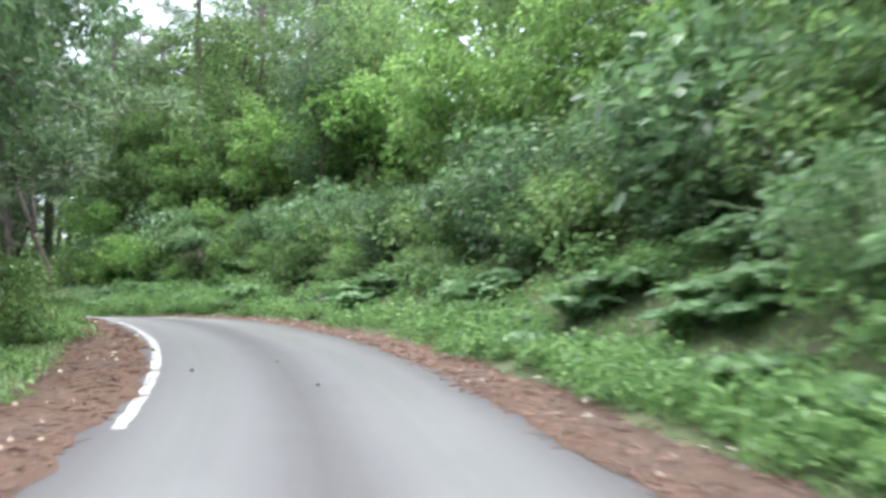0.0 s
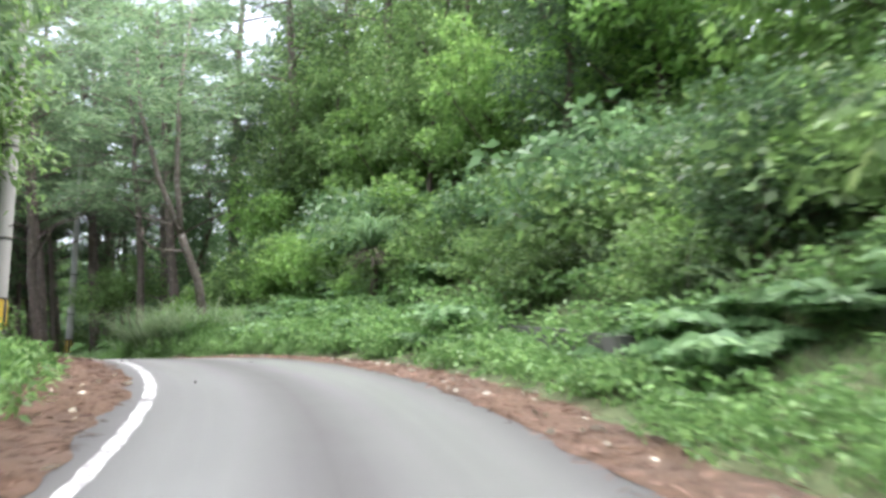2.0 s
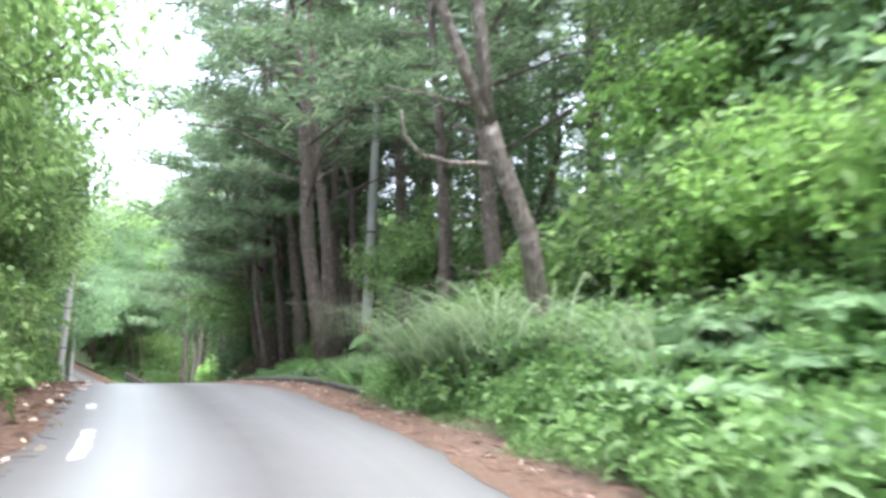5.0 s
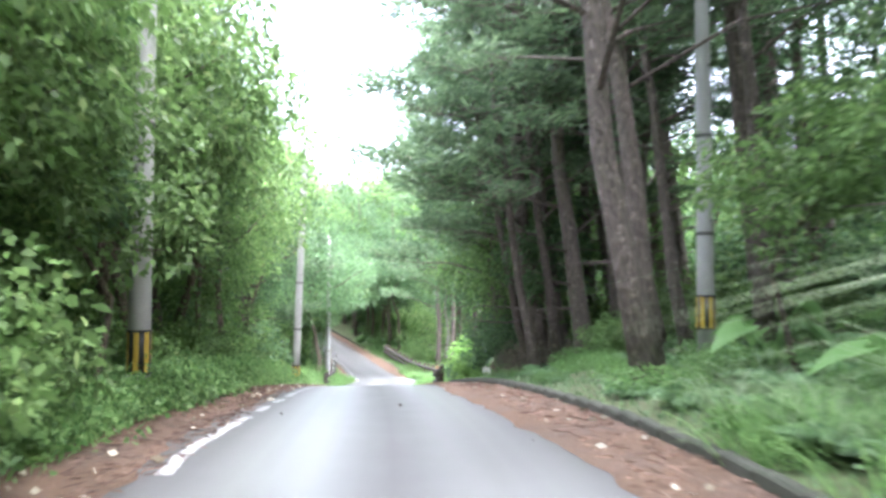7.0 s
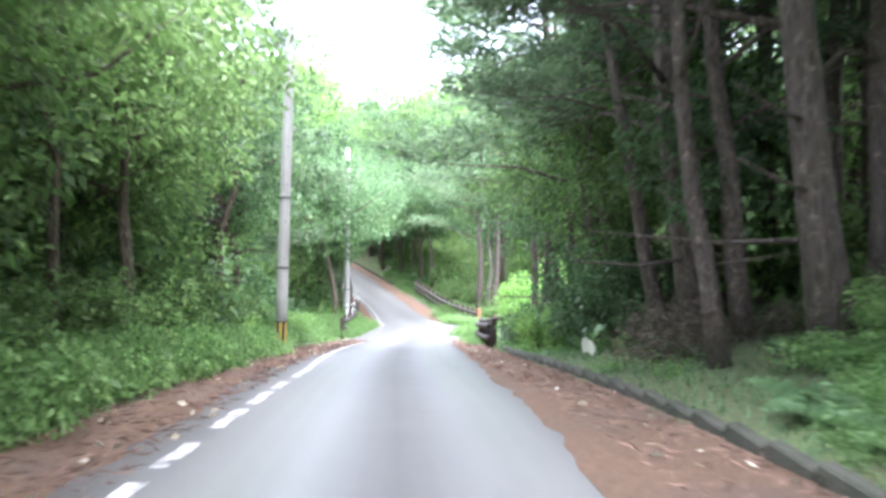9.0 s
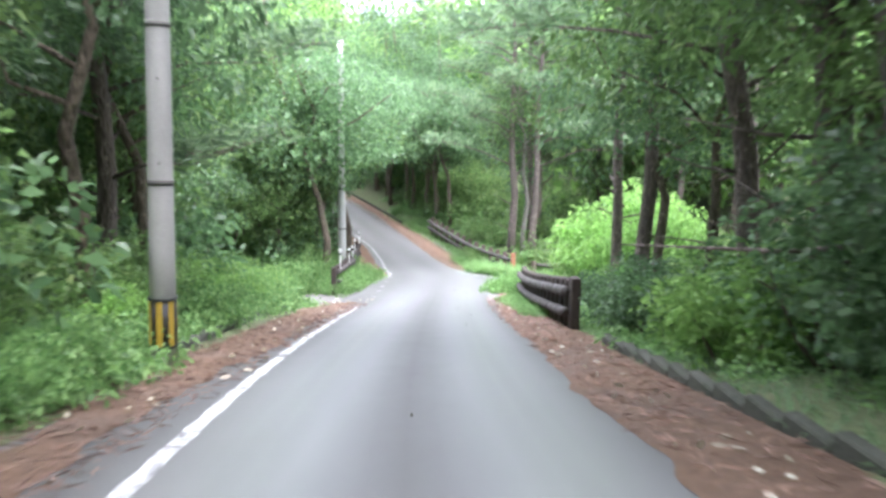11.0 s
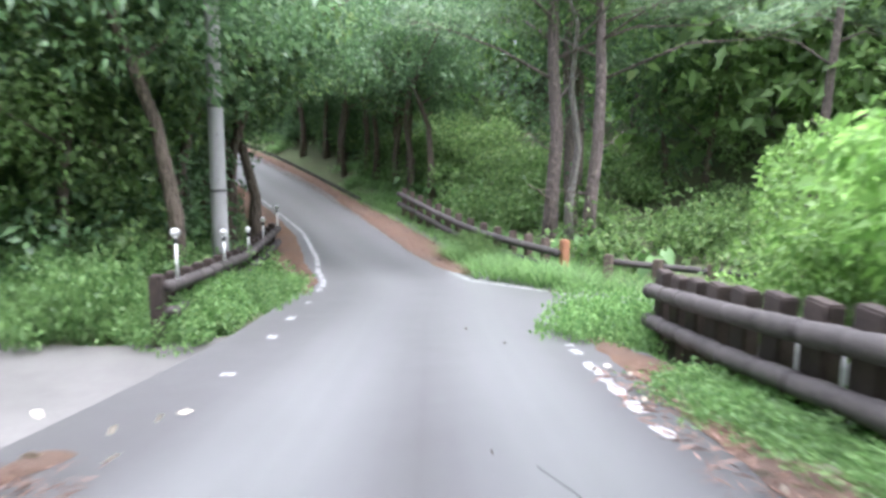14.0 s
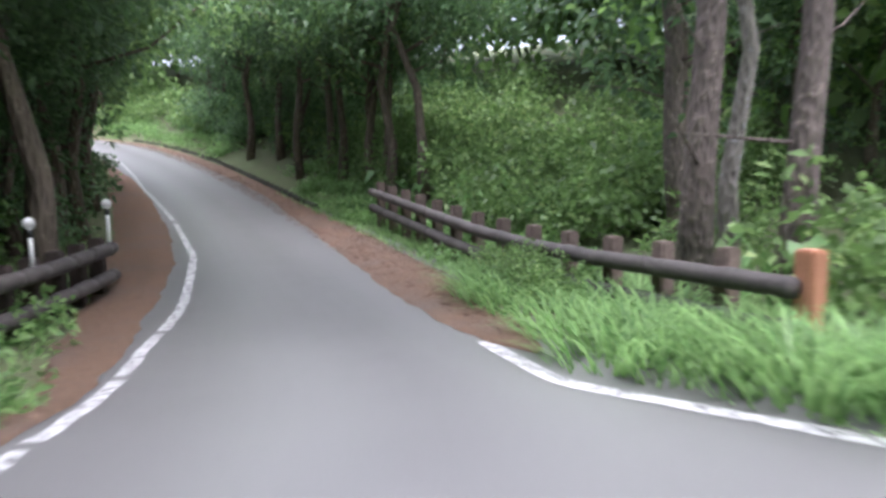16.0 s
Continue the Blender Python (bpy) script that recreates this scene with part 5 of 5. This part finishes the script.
# ---- kerbs, made of blocks ----
def kerb(name, s0, s1, line_l, w, h, label):
    t = thing(name, (0, 0, 0), label, "kerb", kind="structure")
    rng = random.Random(9)
    s = s0
    while s < s1:
        a, b = (spot(np.array([q]), np.array([line_l(q)]))[0] for q in (s + 0.01, s + 0.6 - 0.01))
        d = Vector(b - a)
        bm = bmesh.new()
        bmesh.ops.create_cube(bm, size=1)
        for v in bm.verts:
            v.co = Vector((v.co.x * d.length, v.co.y * w * (0.85 if v.co.z > 0 else 1), (v.co.z + 0.5) * (h + 0.2) - 0.2))
        bmesh.ops.bevel(bm, geom=bm.edges[:], offset=0.02, segments=1, affect="EDGES")
        ob = part("kerb_block", bm, KERB, t)
        ob.matrix_basis = Matrix.Translation((Vector(a) + Vector(b)) / 2 + Vector((0, 0, rng.uniform(-0.006, 0.006)))) @ Matrix.Rotation(math.atan2(d.y, d.x) + rng.uniform(-0.006, 0.006), 4, "Z")
        s += 0.6
    return t


kerb("kerb_right", 46.5, 71.5, lambda q: float(np.interp(q, [46, 52, 60, 66, 72], [2.52, 2.66, 2.7, 2.78, 2.86])), 0.16, 0.14, "mossy weathered concrete kerb below the pine wood")
kerb("kerb_left", 69.5, 80.5, lambda q: float(np.interp(q, [69, 73, 77, 80.5], [-3.1, -3.3, -3.5, -3.6])), 0.16, 0.12, "low dark mossy kerb beside the concrete lane")


kerb("kerb_far", 108, 131, lambda q: float(np.interp(q, [108, 114, 122, 131], [2.55, 2.6, 2.75, 2.9])), 0.16, 0.16, "dark kerb along the climbing road")


def ledge(s0, s1, l0, l1, z0, z1, depth, label):
    """A low concrete retaining ledge stepping along the bank."""
    pts = [here(s0 + (s1 - s0) * u, l0 + (l1 - l0) * u) for u in np.linspace(0, 1, 7)]
    zs = [float(along([p])[0, 2]) + z0 + (z1 - z0) * u for p, u in zip(pts, np.linspace(0, 1, 7))]
    v, f = [], []
    for (x, y), z in zip(pts, zs):
        s, l, _ = along([(x, y)])[0]
        ox, oy = here(s, l + depth)
        v += [(x, y, z - 0.6), (x, y, z), (ox, oy, z), (ox, oy, z - 0.6)]
    for k in range(6):
        for j in range(4):
            f.append((4 * k + j, 4 * k + (j + 1) % 4, 4 * k + 4 + (j + 1) % 4, 4 * k + 4 + j))
    f += [(0, 3, 2, 1), (24, 25, 26, 27)]
    ob = new("retaining_ledge", mesh_from("retaining_ledge", v, f, CONCRETE))
    tagged(ob, label, "retaining wall", "ledges in the bank")


ledge(28.4, 34.6, 3.3, 4.2, 0.72, 0.74, 0.28, "mossy concrete ledge half hidden by weeds")
ledge(26.0, 34.0, 4.2, 5.0, 1.15, 1.2, 0.28, "upper mossy concrete ledge half hidden by ferns")
ledge(20.8, 25.5, 3.1, 3.25, 0.16, 0.2, 0.25, "broken concrete ledge at the foot of the bank")


# ---- road markings ----
def edge_line(q):
    return np.interp(q, [15, 23, 33, 37, 43, 46.5, 50, 54, 60, 64, 72, 77, 82, 86, 91, 94.6, 97, 101, 108, 114, 124, 132], [-1.57, -1.62, -1.45, -1.4, -1.4, -1.5, -1.82, -1.7, -1.55, -1.46, -1.78, -1.88, -1.9, -2.1, -2.35, -2.2, -1.88, -1.5, -1.67, -1.84, -1.3, -1.4])


lines = tagged(new("edge_line_left"), "worn white edge line, broken into dashes", "road marking", kind="structure")
rngm = random.Random(3)
segs = [(17.5, 19.0), (19.15, 21.0), (21.1, 25.6), (25.7, 29.8), (29.9, 33.4), (33.5, 36.2), (38.2, 38.7), (41.6, 43.3), (45.4, 46.1), (49.0, 52.4), (53.2, 54.0)]
segs += [(54.6 + 1.35 * k, 54.6 + 1.35 * k + rngm.uniform(0.75, 1.05)) for k in range(6)]
segs += [(62.8, 66.0), (66.1, 70.2), (70.3, 75.0), (75.1, 79.4), (83.3, 83.45), (85.7, 86.0), (87.3, 87.6), (88.8, 89.0), (90.3, 90.9), (91.1, 93.2), (93.3, 95.4), (95.5, 101.0), (101.05, 106.2), (106.8, 115), (115.05, 131)]
for a, b in segs:
    ob = part("line_segment", strip("line_segment", a, b, lambda q: edge_line(q) - 0.065 + 0.012 * np.sin(q * 9.7), lambda q: edge_line(q) + 0.065 + 0.012 * np.sin(q * 7.3 + 1), 0.005, PAINT, min(0.25, (b - a) / 3), 3), None, lines)
lines_r = tagged(new("edge_line_right"), "flaking white line at the junction mouth", "road marking", kind="structure")
for a, b in ((81.2, 81.5), (81.9, 82.3), (82.45, 83.3), (83.4, 84.1), (84.6, 84.9), (85.2, 85.35)):
    part("line_segment", strip("line_segment", a, b, lambda q: 1.66 + 0.03 * (q - 81) + 0.02 * np.sin(q * 11), lambda q: 1.78 + 0.03 * (q - 81) + 0.02 * np.sin(q * 13), 0.006, PAINT, 0.1, 3), None, lines_r)


def paint_line(pts, width, parent):
    pts = np.array(pts, float)
    c = smooth_line(np.c_[pts, np.zeros(len(pts))], 8)[:, :2]
    d = np.gradient(c, axis=0)
    d /= np.hypot(*d.T)[:, None]
    nrm = np.stack([d[:, 1], -d[:, 0]], -1)
    q = (c[:, None] + nrm[:, None] * np.array([-0.5, 0.5])[None, :, None] * width).reshape(-1, 2)
    s, l, z = along(q).T
    k = ((np.abs(l) - 2.45) / 0.5).clip(0, 1)
    side = (z - 0.03 - 0.05 * (1 - k)) * (1 - k) + (height(q, False) + 0.05) * k + 0.01
    zz = np.where(np.abs(l) < 2.68, np.maximum(z + 0.006, side), side)
    part("line_segment", mesh_from("line_segment", np.c_[q, zz], grid_faces(len(c), 2)[:, ::-1], PAINT, True), None, parent)


paint_line([here(s, l) for s, l in ((93.3, 0.95), (92.4, 0.93), (91.7, 1.02), (91.2, 1.45), (90.4, 2.35))], 0.17, lines_r)
paint_line([here(90.35, 2.4), here(89.8, 3.2), here(89.3, 4.1), here(88.5, 6.0), here(87.6, 8.0)], 0.17, lines_r)

cracks = tagged(new("road_crack"), "thin dark cracks across the worn asphalt", "crack", kind="structure")
TAR, _nt, _b = material("dark crack")
_b.inputs["Base Color"].default_value, _b.inputs["Roughness"].default_value = (0.06, 0.06, 0.06, 1), 0.8
for pts in ([(80.6, 0.7), (80.1, 0.85), (79.7, 0.8), (79.1, 1.1), (78.6, 1.05), (78.1, 1.4)], [(79.9, 0.8), (79.3, 0.7), (78.9, 0.78)], [(78.2, 0.9), (77.7, 1.1), (77.3, 1.0)]):
    p = np.array([spot(np.array([s]), np.array([l]))[0] for s, l in pts])
    q = np.concatenate([[a + (0, 0, 0.004), a + (0.007, 0.011, 0.004)] for a in p])
    part("crack", mesh_from("crack", q, grid_faces(len(p), 2), TAR), None, cracks)

_x, _y = here(64.2, 3.35)
_lv, _lf = big_leaf(np.random.RandomState(1), 0.75)
_pale = new("fallen_palm_leaf", mesh_from("fallen_palm_leaf", [(x, y * 0.5, z) for x, y, z in _lv], _lf, leaf_material("bleached leaf", (0.5, 0.52, 0.42), (0.62, 0.64, 0.52)), True))
_pale.matrix_basis = Matrix.Translation(on_ground(_x, _y, -0.12)) @ Euler((0.3, -0.35, 2.6)).to_matrix().to_4x4()
tagged(_pale, "large bleached leaf fallen in the grass", "leaf")

# ---- loose stuff: grass, needles, fallen leaves ----
def ground_points(seed, n, s0, s1, l0, l1, clear=0.0):
    r = np.random.RandomState(seed)
    s, l = r.uniform(s0, s1, n), r.uniform(l0, l1, n)
    p = spot(s, l)
    d = np.minimum(near_line(p[:, :2], SIDE_RIGHT) - 1.95, near_line(p[:, :2], SIDE_LEFT) - 2.45)
    p = p[d > clear]
    p[:, 2] = height(p[:, :2])
    return p, r


def grass_patch(name, seed, n, s0, s1, l0, l1, length, label, mat="grass", width=0.011):
    p, r = ground_points(seed, n, s0, s1, l0, l1, 0.1)
    p[:, 2] -= 0.02
    v, f = blades(r, p, r.rand(len(p)) * 6.283, length, width, 0.9, 0.9, 2)
    ob = new(name, tri_mesh(name, v, f, LEAF[mat]))
    tagged(ob, label, "grass", kind="stuff")


grass_patch("grass", 201, 26000, -5, 47, 2.8, 5.4, 0.3, "lush green grass and weeds at the foot of the bank")
grass_patch("grass", 202, 16000, 4, 70, -4.8, -2.85, 0.26, "green weeds along the inside verge")
# dark leaf colour here stands in for the pines' shade on the grass
grass_patch("grass", 203, 13000, 46, 71, 2.75, 8.0, 0.26, "thin green grass on the pine wood floor, coloured darker for shade", "dark")
grass_patch("grass", 204, 11000, 70, 87, 2.9, 6.5, 0.24, "grass round the timber rail")
grass_patch("grass", 205, 18000, 69, 104, -7, -3.2, 0.26, "weeds round the concrete lane")
grass_patch("grass", 206, 13000, 88.5, 112, 2.3, 5.4, 0.32, "long grass along the climbing road")


def litter(name, seed, n, s0, s1, l0, l1, length, width, mat, label, lift=0.03):
    r = np.random.RandomState(seed)
    s = r.uniform(s0, s1, n)
    l = r.uniform(l0, l1, n)
    p = spot(s, l)
    p[:, 2] += lift + r.rand(n) * 0.012
    a = r.rand(n) * 6.283
    way = np.stack([np.cos(a), np.sin(a), r.normal(size=n) * 0.12], -1)
    ob = new(name, leaves(name, p, way, length * r.uniform(0.6, 1.4, n), width, mat, r, 0.02))
    tagged(ob, label, "litter", kind="stuff")


NEEDLE = leaf_material("dry red needles", (0.085, 0.05, 0.036), (0.27, 0.16, 0.115), 0.8, 0.1)
PALE_LEAF = leaf_material("pale fallen leaves", (0.2, 0.16, 0.1), (0.55, 0.5, 0.4), 0.7, 0.1)
litter("pine_needles", 301, 14500, 10, 83.5, 1.7, 2.75, 0.16, 0.006, NEEDLE, "dry pine needles strewn along the verge")
litter("pine_needles", 302, 15000, 12, 80.5, -3.0, -1.8, 0.16, 0.006, NEEDLE, "dry pine needles strewn beside the line")
litter("pine_needles", 303, 6000, 93, 130, 1.2, 2.4, 0.16, 0.006, NEEDLE, "dry pine needles strewn on the climb")
litter("fallen_leaf", 304, 400, 10, 84, 1.75, 2.9, 0.1, 0.03, PALE_LEAF, "pale fallen leaves on the needle litter", 0.045)
litter("fallen_leaf", 305, 260, 12, 82, -3.1, -1.7, 0.1, 0.03, PALE_LEAF, "pale fallen leaves beside the line", 0.045)
litter("fallen_leaf", 306, 24, 12, 90, -1.5, 1.7, 0.06, 0.02, LEAF["dead"], "few dead leaves on the asphalt", 0.008)

# ---- undergrowth and far woods, too many to count ----
NAMES = {"low": ("weeds", "low bright green weeds along the verge", "weeds"), "fartree": ("far_woods", "dense mixed woods closing the view", "woods"), "low_far": ("undergrowth", "low green weeds in a thick mat", "undergrowth"), "fern": ("undergrowth", "thick ferns on the bank", "undergrowth")}
for kind, items in JOINED.items():
    name, label, cat = NAMES.get(kind, ("undergrowth", "tangled green undergrowth among the trees", "undergrowth"))
    groups = {}
    for src, m in items:
        mm = np.array(m)
        if src not in PARTS:
            PARTS[src] = [(c.name.split(".")[0], c.data) for c in src.children]
        for part_name, me in PARTS[src]:
            if part_name in ("foliage", "crown"):
                groups.setdefault(me.materials[0], []).append((me, mm))
    for mat, parts in groups.items():
        vs, fs, at = [], [], 0
        for me, mm in parts:
            if me not in ARRAYS:
                co, ix = np.empty(len(me.vertices) * 3, np.float32), np.empty(len(me.loops), np.int32)
                me.vertices.foreach_get("co", co)
                me.loops.foreach_get("vertex_index", ix)
                ARRAYS[me] = co.reshape(-1, 3), ix
            co, ix = ARRAYS[me]
            co = (co @ mm[:3, :3].T + mm[:3, 3]).astype(np.float32)
            vs.append(co)
            fs.append(ix.reshape(-1, 3) + at)
            at += len(co)
        ob = new(name, tri_mesh(name, np.concatenate(vs), np.concatenate(fs), mat))
        tagged(ob, label, cat, kind="stuff")

# the pattern plants are taken away; their copies stand
_old = {t for some in PROTO.values() for t in some}
for _o in [o for o in bpy.data.objects if o in _old or o.parent in _old]:
    bpy.data.objects.remove(_o)
